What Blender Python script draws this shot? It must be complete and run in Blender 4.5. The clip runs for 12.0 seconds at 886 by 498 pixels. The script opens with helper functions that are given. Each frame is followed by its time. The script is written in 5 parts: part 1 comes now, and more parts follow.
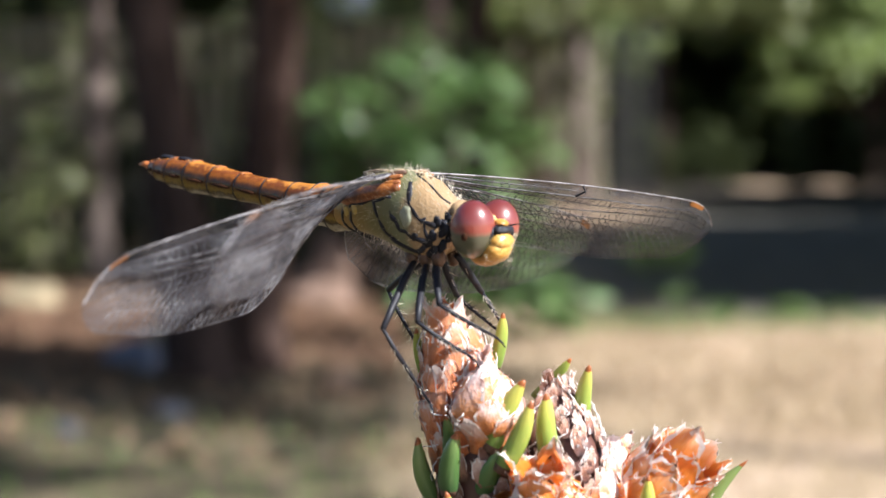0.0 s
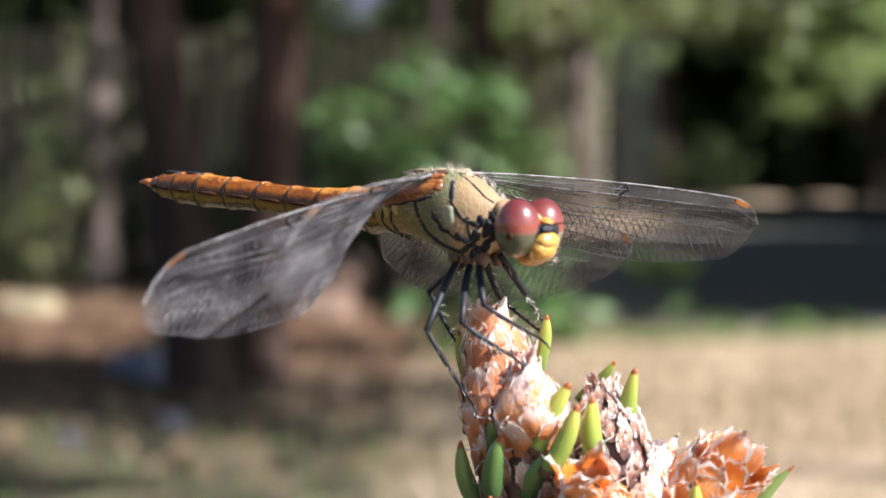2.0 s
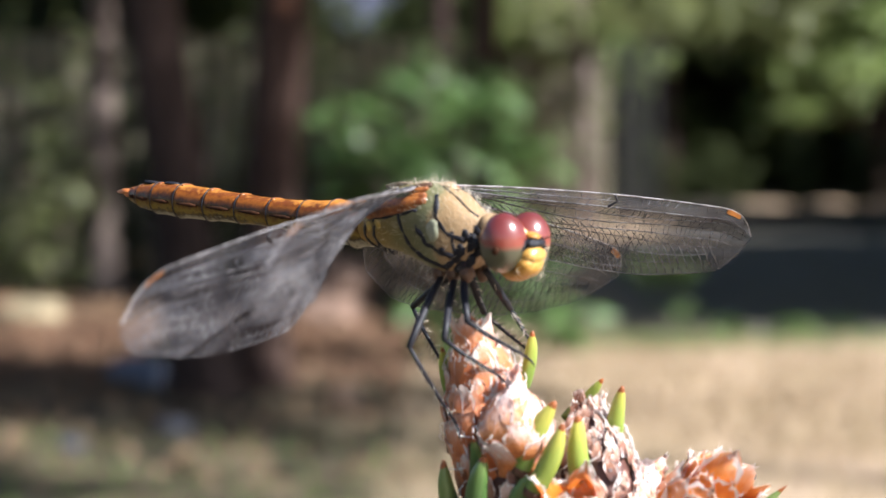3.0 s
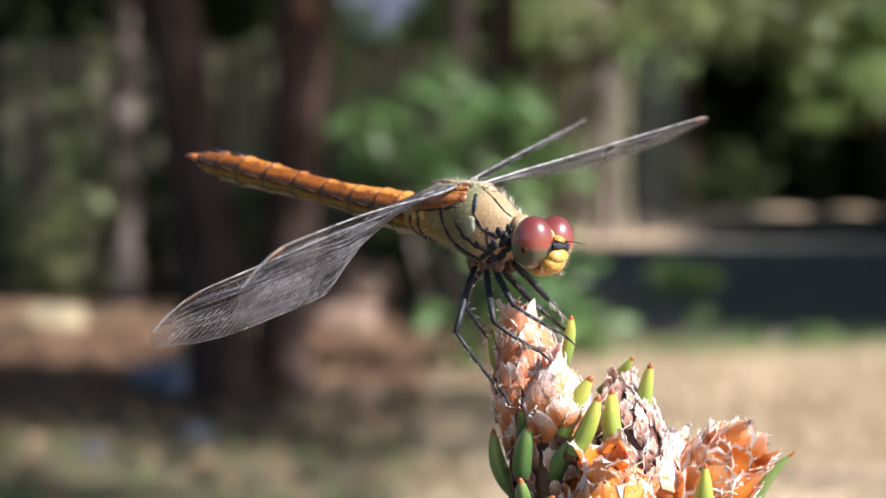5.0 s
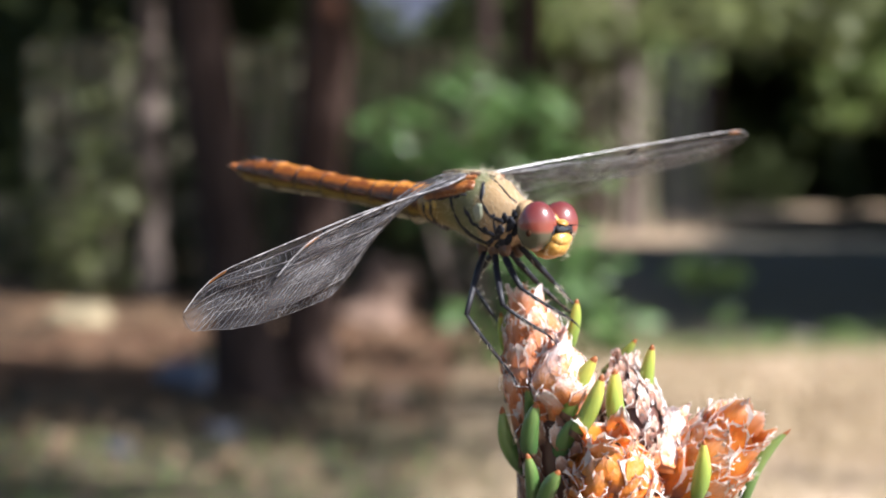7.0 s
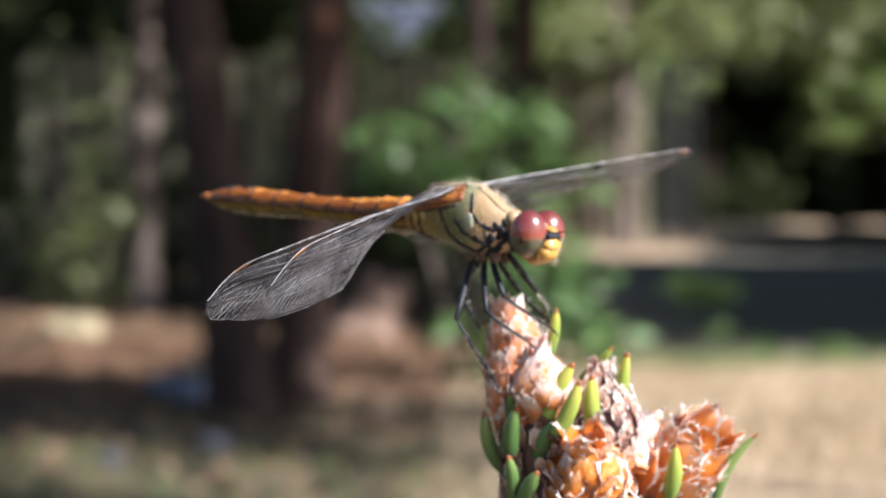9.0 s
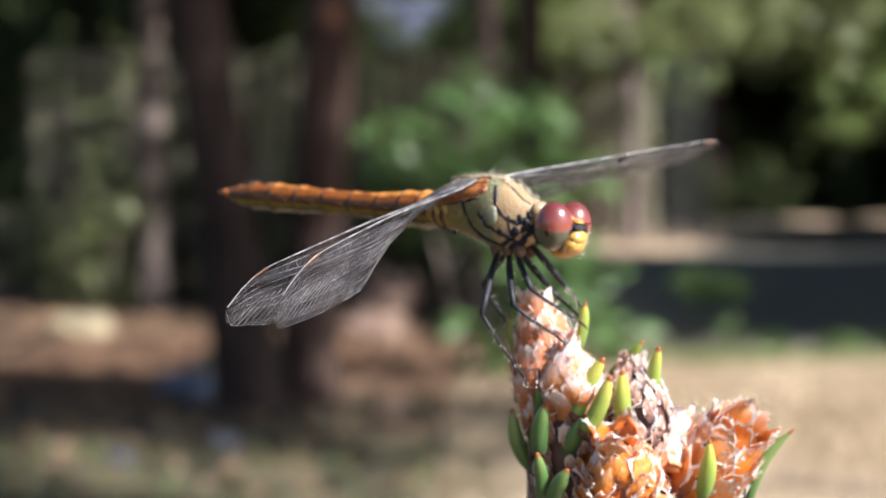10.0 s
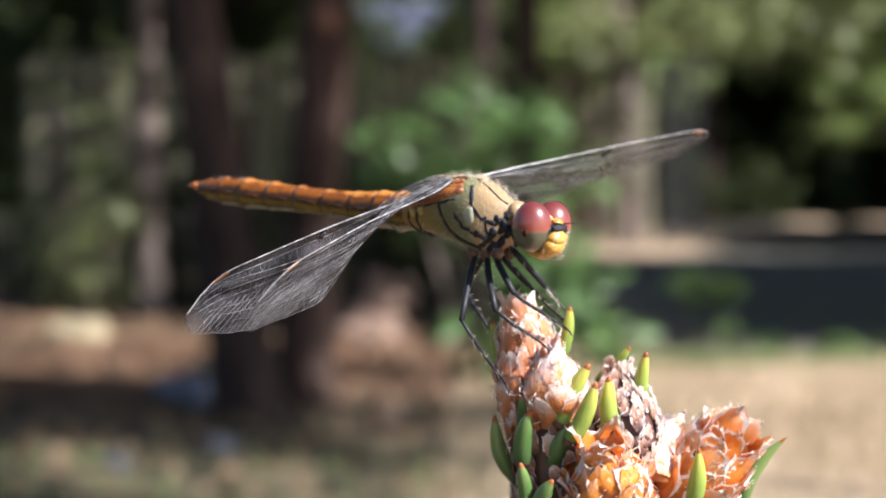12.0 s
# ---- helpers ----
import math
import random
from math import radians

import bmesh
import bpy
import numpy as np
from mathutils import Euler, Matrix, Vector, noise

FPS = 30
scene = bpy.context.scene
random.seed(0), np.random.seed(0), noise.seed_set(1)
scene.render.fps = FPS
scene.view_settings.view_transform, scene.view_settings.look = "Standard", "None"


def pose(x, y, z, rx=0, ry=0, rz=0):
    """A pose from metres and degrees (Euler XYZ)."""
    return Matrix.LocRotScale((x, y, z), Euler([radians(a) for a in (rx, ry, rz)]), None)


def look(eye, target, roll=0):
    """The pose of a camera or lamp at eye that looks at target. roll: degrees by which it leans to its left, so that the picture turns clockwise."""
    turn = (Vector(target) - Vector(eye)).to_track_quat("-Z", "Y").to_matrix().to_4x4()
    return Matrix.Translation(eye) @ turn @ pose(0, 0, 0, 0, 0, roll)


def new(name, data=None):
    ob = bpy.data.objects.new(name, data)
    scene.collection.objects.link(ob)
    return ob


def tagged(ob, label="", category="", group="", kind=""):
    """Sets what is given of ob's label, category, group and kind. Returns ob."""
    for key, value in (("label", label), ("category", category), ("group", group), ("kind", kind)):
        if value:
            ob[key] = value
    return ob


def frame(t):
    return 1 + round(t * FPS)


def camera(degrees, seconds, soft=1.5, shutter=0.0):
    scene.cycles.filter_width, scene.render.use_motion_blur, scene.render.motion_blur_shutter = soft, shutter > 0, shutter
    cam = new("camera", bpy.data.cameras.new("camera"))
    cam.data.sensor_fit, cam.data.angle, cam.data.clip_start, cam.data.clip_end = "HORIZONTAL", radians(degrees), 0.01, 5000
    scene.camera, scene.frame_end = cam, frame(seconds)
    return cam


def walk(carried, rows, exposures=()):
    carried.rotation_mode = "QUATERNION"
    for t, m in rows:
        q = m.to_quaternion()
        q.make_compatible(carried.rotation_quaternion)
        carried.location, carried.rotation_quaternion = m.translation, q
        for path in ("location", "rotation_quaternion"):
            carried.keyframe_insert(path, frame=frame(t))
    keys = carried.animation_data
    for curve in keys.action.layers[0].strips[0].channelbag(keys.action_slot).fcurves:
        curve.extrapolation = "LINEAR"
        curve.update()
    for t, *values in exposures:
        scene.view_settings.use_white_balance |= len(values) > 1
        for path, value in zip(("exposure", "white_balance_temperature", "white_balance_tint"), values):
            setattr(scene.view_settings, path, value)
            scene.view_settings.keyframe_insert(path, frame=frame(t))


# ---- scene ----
# A darter resting on the tip of a young pine shoot, one metre above a garden lawn.
MM = 0.001
FAR_EYE = 137.0                      # millimetres from the camera to the shoot

cam = camera(24, 12.0)
cam.data.dof.use_dof = True
cam.data.dof.focus_distance = 0.143
cam.data.dof.aperture_fstop = 44


def eye_pose(x, y, z, yaw, pitch, roll):
    """Camera pose: millimetres, and degrees of turn to the left, upward tilt and lean."""
    turn = Euler((0, 0, radians(yaw))).to_matrix() @ Euler((radians(90 + pitch), 0, 0)).to_matrix() @ Euler((0, 0, radians(roll))).to_matrix()
    return Matrix.Translation((x * MM, y * MM, z * MM)) @ turn.to_4x4()


CAMERA_ROWS = [
    (0, 0.70, -0.33, 1000.61, 0.063, -2.871, -0.248),
    (0.5, -2.95, -2.10, 1001.61, 0.260, -2.508, -0.057),
    (1, -1.90, -1.17, 1000.42, 0.123, -2.439, -0.033),
    (1.5, -0.05, -0.97, 1000.12, -0.000, -2.500, 0.006),
    (2, -2.04, 1.71, 999.79, 0.100, -2.557, -0.035),
    (2.5, -1.87, 4.16, 999.17, 0.135, -2.486, -0.021),
    (3, -0.76, 4.81, 1000.26, 0.191, -2.412, 0.006),
    (5, -2.85, -13.27, 1000.06, 0.738, -2.218, -0.016),
    (5.5, -1.32, -14.94, 999.55, 0.553, -2.220, -0.015),
    (6, -2.59, -14.02, 999.94, 0.972, -2.352, -0.058),
    (6.5, 1.04, -16.93, 999.61, 1.087, -2.296, -0.105),
    (7, -1.73, -20.55, 999.45, 1.422, -2.255, -0.008),
    (9, -0.94, -28.74, 999.62, 1.249, -1.892, 0.297),
    (9.5, -3.62, -28.42, 1000.36, 1.175, -1.696, 0.104),
    (10, -2.43, -24.40, 999.11, 1.455, -1.977, -0.004),
    (10.5, -1.86, -19.58, 999.02, 1.625, -2.185, -0.065),
    (11, -2.78, -21.80, 1000.32, 1.541, -1.969, -0.029),
    (11.5, -0.60, -22.09, 999.49, 1.402, -1.866, -0.033),
    (12, -1.26, -18.80, 998.90, 1.372, -1.887, -0.204),
]
walk(cam, [(t, eye_pose(*r)) for t, *r in CAMERA_ROWS], exposures=[(0.0, 1.25, 6060, 10), (12.0, 1.25, 6060, 10)])

# ---- world and sun ----
TO_SUN = Vector((0.64, -0.40, 0.66)).normalized()
world = bpy.data.worlds.new("garden_sky")
scene.world = world
world.use_nodes = True
wn, wl = world.node_tree.nodes, world.node_tree.links
sky = wn.new("ShaderNodeTexSky")
sky.sky_type, sky.sun_disc = "NISHITA", False
sky.sun_elevation = math.asin(TO_SUN.z)
sky.sun_rotation = math.atan2(TO_SUN.x, TO_SUN.y)
wl.new(sky.outputs[0], wn["Background"].inputs[0])
wn["Background"].inputs[1].default_value = 0.058
sun = new("sun", bpy.data.lights.new("sun", "SUN"))
sun.data.energy, sun.data.angle, sun.data.color = 5.5, radians(0.6), (1.0, 0.97, 0.92)
sun.matrix_world = look(TO_SUN * 30, (0, 0, 0))


# ---- materials ----
def mat(name, stops, scale, rough=0.6, bump=0.0, depth=0.001, axis=None, span=(0, 1), blend=0.35, through_light=0.0, coat=0.0, coat_rough=0.08, spec=0.5, per_object=0.0, stretch=(1, 1, 1)):
    """A surface with two scales of variation. stops: (place, colour) along the noise, or along a local axis over span, broken up by noise."""
    m = bpy.data.materials.new(name)
    m.use_nodes = True
    n, l = m.node_tree.nodes, m.node_tree.links
    b = n["Principled BSDF"]
    co = n.new("ShaderNodeTexCoord")
    mp = n.new("ShaderNodeMapping")
    mp.inputs["Scale"].default_value = stretch
    l.new(co.outputs["Object"], mp.inputs[0])
    big, small = n.new("ShaderNodeTexNoise"), n.new("ShaderNodeTexNoise")
    big.inputs["Scale"].default_value, small.inputs["Scale"].default_value = scale, scale * 7.3
    big.inputs["Detail"].default_value, small.inputs["Detail"].default_value = 4, 6
    for tex in (big, small):
        l.new(mp.outputs[0], tex.inputs["Vector"])
    mix = n.new("ShaderNodeMath")
    mix.operation = "MULTIPLY_ADD"
    l.new(small.outputs[0], mix.inputs[0])
    mix.inputs[1].default_value = 0.5
    half = n.new("ShaderNodeMath")
    half.operation = "MULTIPLY"
    l.new(big.outputs[0], half.inputs[0])
    half.inputs[1].default_value = 0.7
    l.new(half.outputs[0], mix.inputs[2])
    value = mix.outputs[0]
    if axis is not None:
        sep = n.new("ShaderNodeSeparateXYZ")
        l.new(co.outputs["Object"], sep.inputs[0])
        mr = n.new("ShaderNodeMapRange")
        mr.inputs["From Min"].default_value, mr.inputs["From Max"].default_value = span
        l.new(sep.outputs[axis], mr.inputs["Value"])
        off = n.new("ShaderNodeMath")
        off.operation = "MULTIPLY_ADD"
        l.new(value, off.inputs[0])
        off.inputs[1].default_value = blend
        base = n.new("ShaderNodeMath")
        base.operation = "SUBTRACT"
        l.new(mr.outputs[0], base.inputs[0])
        base.inputs[1].default_value = blend * 0.6
        l.new(base.outputs[0], off.inputs[2])
        value = off.outputs[0]
    if per_object:
        info = n.new("ShaderNodeObjectInfo")
        add = n.new("ShaderNodeMath")
        add.operation = "MULTIPLY_ADD"
        l.new(info.outputs["Random"], add.inputs[0])
        add.inputs[1].default_value = per_object
        sub = n.new("ShaderNodeMath")
        sub.operation = "SUBTRACT"
        l.new(value, sub.inputs[0])
        sub.inputs[1].default_value = per_object / 2
        l.new(sub.outputs[0], add.inputs[2])
        value = add.outputs[0]
    ramp = n.new("ShaderNodeValToRGB")
    while len(ramp.color_ramp.elements) < len(stops):
        ramp.color_ramp.elements.new(0.5)
    for e, (place, colour) in zip(ramp.color_ramp.elements, stops):
        e.position, e.color = place, (*colour, 1)
    l.new(value, ramp.inputs[0])
    l.new(ramp.outputs[0], b.inputs["Base Color"])
    rr = n.new("ShaderNodeMapRange")
    rr.inputs["To Min"].default_value, rr.inputs["To Max"].default_value = max(0.03, rough - 0.12), min(1, rough + 0.12)
    l.new(small.outputs[0], rr.inputs["Value"])
    l.new(rr.outputs[0], b.inputs["Roughness"])
    b.inputs["Specular IOR Level"].default_value = spec
    b.inputs["Coat Weight"].default_value = coat
    b.inputs["Coat Roughness"].default_value = coat_rough
    if bump:
        bp = n.new("ShaderNodeBump")
        bp.inputs["Strength"].default_value, bp.inputs["Distance"].default_value = bump, depth
        l.new(mix.outputs[0], bp.inputs["Height"])
        l.new(bp.outputs[0], b.inputs["Normal"])
    if through_light:
        tr, ms = n.new("ShaderNodeBsdfTranslucent"), n.new("ShaderNodeMixShader")
        l.new(ramp.outputs[0], tr.inputs[0])
        ms.inputs[0].default_value = through_light
        l.new(b.outputs[0], ms.inputs[1])
        l.new(tr.outputs[0], ms.inputs[2])
        l.new(ms.outputs[0], n["Material Output"].inputs[0])
    return m


def membrane_mat():
    """Clear wing film: mostly transparent, with a thin brownish sheen that varies over the wing."""
    m = bpy.data.materials.new("wing_film")
    m.use_nodes = True
    n, l = m.node_tree.nodes, m.node_tree.links
    b = n["Principled BSDF"]
    b.inputs["Base Color"].default_value = (0.155, 0.152, 0.17, 1)
    b.inputs["Roughness"].default_value = 0.38
    clear, ms = n.new("ShaderNodeBsdfTransparent"), n.new("ShaderNodeMixShader")
    clear.inputs[0].default_value = (0.86, 0.855, 0.86, 1)
    co, tex, mr = n.new("ShaderNodeTexCoord"), n.new("ShaderNodeTexNoise"), n.new("ShaderNodeMapRange")
    tex.inputs["Scale"].default_value, tex.inputs["Detail"].default_value = 420, 5
    streak = n.new("ShaderNodeMapping")
    streak.inputs["Rotation"].default_value = (0, 0, radians(12))
    streak.inputs["Scale"].default_value = (0.42, 2.6, 1.0)
    l.new(co.outputs["Object"], streak.inputs[0])
    l.new(streak.outputs[0], tex.inputs["Vector"])
    l.new(tex.outputs[0], mr.inputs["Value"])
    mr.inputs["From Min"].default_value, mr.inputs["From Max"].default_value = 0.36, 0.68
    mr.inputs["To Min"].default_value, mr.inputs["To Max"].default_value = 0.05, 0.36
    bp = n.new("ShaderNodeBump")
    bp.inputs["Strength"].default_value, bp.inputs["Distance"].default_value = 0.6, 0.0002
    l.new(tex.outputs[0], bp.inputs["Height"])
    l.new(bp.outputs[0], b.inputs["Normal"])
    l.new(mr.outputs[0], ms.inputs[0])
    l.new(clear.outputs[0], ms.inputs[1])
    l.new(b.outputs[0], ms.inputs[2])
    l.new(ms.outputs[0], n["Material Output"].inputs[0])
    return m


FILM = membrane_mat()
VEIN = mat("wing_vein", [(0.35, (0.012, 0.010, 0.013)), (0.55, (0.034, 0.030, 0.034)), (0.74, (0.17, 0.16, 0.165))], 420, 0.5, spec=0.3)
VEIN_PALE = mat("wing_front_vein", [(0.35, (0.03, 0.027, 0.03)), (0.52, (0.10, 0.092, 0.095)), (0.68, (0.30, 0.28, 0.285))], 900, 0.4)
STIGMA = mat("wing_spot", [(0.3, (0.07, 0.026, 0.008)), (0.7, (0.27, 0.10, 0.02))], 900, 0.5, spec=0.2)
BLACK = mat("black_cuticle", [(0.3, (0.005, 0.005, 0.008)), (0.7, (0.018, 0.017, 0.022))], 1500, 0.5, 0.2, 0.00003, spec=0.3)
THORAX = mat("olive_tan_cuticle", [(0.0, (0.27, 0.14, 0.018)), (0.20, (0.23, 0.145, 0.024)), (0.40, (0.165, 0.137, 0.040)), (0.54, (0.128, 0.120, 0.046)), (0.64, (0.150, 0.150, 0.075)), (0.72, (0.30, 0.195, 0.095)), (0.95, (0.34, 0.22, 0.115))], 600, 0.42, 0.8, 0.00014, axis=0, span=(-0.0075, 0.0030), blend=0.26, coat=0.25, coat_rough=0.25)
REDBROWN = mat("red_brown_cuticle", [(0.3, (0.05, 0.014, 0.006)), (0.5, (0.17, 0.048, 0.012)), (0.7, (0.36, 0.13, 0.030))], 700, 0.38, 0.4, 0.00008, coat=0.4, coat_rough=0.15)
TAN = mat("tan_cuticle", [(0.3, (0.20, 0.12, 0.07)), (0.7, (0.46, 0.34, 0.22))], 700, 0.5, 0.5, 0.0001)
PALE_PLATE = mat("pale_flank_plate", [(0.3, (0.20, 0.20, 0.12)), (0.7, (0.30, 0.30, 0.21))], 700, 0.4, 0.3, 0.00005, coat=0.2, coat_rough=0.3)
OCHRE = mat("ochre_flank", [(0.3, (0.33, 0.20, 0.03)), (0.7, (0.58, 0.40, 0.10))], 600, 0.5, 0.3, 0.00005)
EYE = mat("two_tone_eye", [(0.04, (0.19, 0.14, 0.035)), (0.20, (0.046, 0.050, 0.022)), (0.50, (0.058, 0.058, 0.032)), (0.55, (0.17, 0.06, 0.035)), (0.60, (0.22, 0.036, 0.022)), (0.92, (0.13, 0.018, 0.013))], 300, 0.5, axis=2, span=(-0.0021, 0.0019), blend=0.08, coat=1.0, coat_rough=0.19, spec=0.3)
EYE.node_tree.nodes["Principled BSDF"].inputs["Coat IOR"].default_value = 1.8
SMEAR = mat("dark_side_smear", [(0.3, (0.012, 0.006, 0.004)), (0.7, (0.05, 0.02, 0.01))], 700, 0.85, spec=0.08)
COXA = mat("dark_leg_base", [(0.3, (0.02, 0.012, 0.009)), (0.7, (0.11, 0.055, 0.03))], 700, 0.45, 0.3, 0.00005)
FACE = mat("yellow_face", [(0.30, (0.26, 0.10, 0.010)), (0.50, (0.40, 0.18, 0.022)), (0.64, (0.50, 0.28, 0.06)), (0.82, (0.58, 0.42, 0.17))], 600, 0.35, 0.5, 0.0001, coat=0.3, coat_rough=0.2)
FACE_MID = mat("ochre_lip", [(0.3, (0.24, 0.10, 0.015)), (0.55, (0.38, 0.18, 0.03)), (0.75, (0.50, 0.29, 0.08))], 450, 0.4, 0.5, 0.0001)
FACE_DARK = mat("brown_mouth", [(0.3, (0.26, 0.11, 0.02)), (0.7, (0.48, 0.24, 0.06))], 700, 0.4, 0.3, 0.00005)
BELLY = mat("abdomen_bands", [(0.04, (0.24, 0.22, 0.16)), (0.13, (0.04, 0.024, 0.010)), (0.25, (0.19, 0.125, 0.022)), (0.37, (0.14, 0.068, 0.011)), (0.49, (0.050, 0.018, 0.005)), (0.60, (0.12, 0.036, 0.006)), (0.74, (0.25, 0.076, 0.010)), (0.86, (0.14, 0.034, 0.006)), (0.97, (0.46, 0.18, 0.030))], 420, 0.38, 0.5, 0.0001, axis=2, span=(-0.0012, 0.0012), blend=0.72, coat=0.25, coat_rough=0.10, spec=0.2)
HAIR = mat("pale_hair", [(0.3, (0.45, 0.38, 0.28)), (0.7, (0.70, 0.62, 0.50))], 900, 0.6)
SCALE = mat("bud_scale", [(0.0, (0.28, 0.08, 0.035)), (0.28, (0.70, 0.19, 0.055)), (0.50, (0.80, 0.28, 0.105)), (0.72, (0.85, 0.41, 0.25)), (0.98, (0.94, 0.82, 0.78))], 2.2, 0.34, 1.0, 0.0003, axis=1, span=(-0.1, 1.15), blend=1.1, through_light=0.3, per_object=0.5, stretch=(2.6, 0.7, 1), coat=0.6, coat_rough=0.12)
SCALE_ORANGE = mat("open_bud_scale", [(0.0, (0.16, 0.06, 0.06)), (0.20, (0.50, 0.17, 0.09)), (0.42, (0.86, 0.27, 0.03)), (0.62, (0.88, 0.33, 0.055)), (0.84, (0.88, 0.47, 0.26)), (1.0, (0.93, 0.82, 0.77))], 2.2, 0.33, 0.9, 0.0002, axis=1, span=(-0.15, 1.15), blend=0.5, through_light=0.40, per_object=0.25, stretch=(2.6, 0.6, 1), coat=0.5, coat_rough=0.15)
SCALE_DRY = mat("dry_bud_scale", [(0.0, (0.05, 0.020, 0.018)), (0.30, (0.19, 0.075, 0.052)), (0.55, (0.46, 0.22, 0.14)), (0.85, (0.78, 0.56, 0.46))], 2.6, 0.5, 0.9, 0.0002, axis=1, span=(-0.1, 1.15), blend=0.8, through_light=0.2, per_object=0.4, stretch=(2.5, 1, 1), coat=0.3, coat_rough=0.25)
SCALE_PALE = mat("resin_bud_scale", [(0.0, (0.58, 0.18, 0.05)), (0.30, (0.84, 0.34, 0.12)), (0.48, (0.84, 0.46, 0.30)), (0.68, (0.88, 0.63, 0.57)), (0.92, (0.92, 0.81, 0.80))], 1.8, 0.36, 1.0, 0.0002, axis=1, span=(-0.2, 1.15), blend=1.1, through_light=0.3, per_object=0.45, stretch=(1.4, 1, 1), coat=0.5, coat_rough=0.14)
RESIN = mat("dried_resin", [(0.3, (0.80, 0.66, 0.60)), (0.7, (0.92, 0.90, 0.89))], 900, 0.35, 0.5, 0.0001, through_light=0.3, coat=0.4)
SHEATH = mat("needle_sheath", [(0.3, (0.45, 0.16, 0.04)), (0.7, (0.80, 0.42, 0.16))], 900, 0.5)
FRINGE = mat("white_resin_fringe", [(0.3, (0.72, 0.46, 0.35)), (0.5, (0.84, 0.68, 0.60)), (0.7, (0.92, 0.87, 0.84))], 6, 0.5, 0.5, 0.0001, through_light=0.35)
NEEDLE = mat("young_needle", [(0.0, (0.15, 0.24, 0.055)), (0.30, (0.25, 0.36, 0.07)), (0.70, (0.41, 0.48, 0.09)), (0.95, (0.60, 0.56, 0.11))], 420, 0.34, 0.5, 0.0001, axis=2, span=(0, 0.0048), blend=0.35, through_light=0.2, per_object=0.16, coat=0.3, coat_rough=0.18, stretch=(4, 4, 0.6))
# the young needle again, with shade put into a darker green
SHADE_NEEDLE = mat("shaded_needle", [(0.0, (0.045, 0.095, 0.030)), (0.5, (0.085, 0.16, 0.042)), (0.93, (0.17, 0.24, 0.07))], 420, 0.36, 0.5, 0.0001, axis=2, span=(0, 0.0045), blend=0.35, per_object=0.25, coat=0.3, coat_rough=0.2, stretch=(4, 4, 0.6))
NEEDLE_TIP = mat("brown_needle_tip", [(0.3, (0.07, 0.015, 0.008)), (0.7, (0.34, 0.10, 0.02))], 900, 0.5)
STEM = mat("shoot_bark", [(0.3, (0.060, 0.026, 0.022)), (0.7, (0.17, 0.085, 0.06))], 420, 0.6, 0.8, 0.0003)
PINE_BARK = mat("pine_bark", [(0.3, (0.009, 0.006, 0.006)), (0.5, (0.022, 0.014, 0.012)), (0.75, (0.065, 0.043, 0.036))], 5, 0.9, 0.9, 0.02, stretch=(1.6, 1.6, 0.35), spec=0.15)
GREY_BARK = mat("grey_bark", [(0.3, (0.075, 0.055, 0.045)), (0.7, (0.20, 0.155, 0.135))], 4, 0.9, 0.8, 0.015, stretch=(1.6, 1.6, 0.35), spec=0.2)
RED_BARK = mat("reddish_pine_bark", [(0.3, (0.014, 0.008, 0.007)), (0.5, (0.034, 0.019, 0.015)), (0.75, (0.11, 0.070, 0.056))], 5, 0.9, 0.9, 0.02, stretch=(1.6, 1.6, 0.35), spec=0.15)
LEAF = mat("shrub_leaf", [(0.3, (0.028, 0.066, 0.020)), (0.7, (0.12, 0.20, 0.058))], 3, 0.42, through_light=0.3, spec=0.4)
DULL_LEAF = mat("dull_olive_leaf", [(0.3, (0.085, 0.10, 0.034)), (0.7, (0.20, 0.22, 0.075))], 1.5, 0.45, through_light=0.3)
TREE_LEAF = mat("tree_leaf", [(0.3, (0.12, 0.16, 0.05)), (0.7, (0.27, 0.34, 0.11))], 1.2, 0.45, through_light=0.4)
# pine needles; on other trees and bushes the dark colour stands for shade
PINE_SHADE_LEAF = mat("pine_and_shaded_foliage", [(0.3, (0.020, 0.030, 0.012)), (0.7, (0.050, 0.060, 0.020))], 1.5, 0.65, through_light=0.15, spec=0.12)
WOOD = mat("weathered_board", [(0.3, (0.09, 0.08, 0.052)), (0.7, (0.32, 0.29, 0.20))], 4, 0.8, 0.4, 0.004, stretch=(3, 3, 0.4), per_object=0.4)
# fence board colour with shade put in, for the section beyond the birch
SHADED_WOOD = mat("shaded_board", [(0.3, (0.010, 0.010, 0.010)), (0.7, (0.026, 0.025, 0.025))], 4, 0.85, 0.4, 0.004, stretch=(3, 3, 0.4), per_object=0.35, spec=0.2)
SCALE_WOOD = mat("cut_wood", [(0.3, (0.10, 0.045, 0.03)), (0.7, (0.20, 0.09, 0.055))], 20, 0.7, 0.4, 0.004)
ROCK = mat("blue_grey_stone", [(0.3, (0.06, 0.07, 0.10)), (0.7, (0.14, 0.155, 0.21))], 9, 0.75, 0.7, 0.01)
# the blue-grey stone again, darkened as it looks in shade
SHADED_ROCK = mat("shaded_blue_grey_stone", [(0.3, (0.020, 0.022, 0.030)), (0.7, (0.050, 0.053, 0.070))], 9, 0.9, 0.7, 0.01, spec=0.2)
# pale stone; also colours the mounds that stand for sunlit ground
PALE_ROCK_SUN = mat("pale_stone_and_sun_patch", [(0.3, (0.095, 0.060, 0.043)), (0.7, (0.225, 0.140, 0.102))], 9, 0.8, 0.7, 0.01)
# pale colour of a sun patch and a small highlight on the soil
SUN_PATCH = mat("sunlit_sandy_patch", [(0.3, (0.13, 0.10, 0.06)), (0.7, (0.29, 0.235, 0.145))], 9, 0.85, 0.7, 0.01)
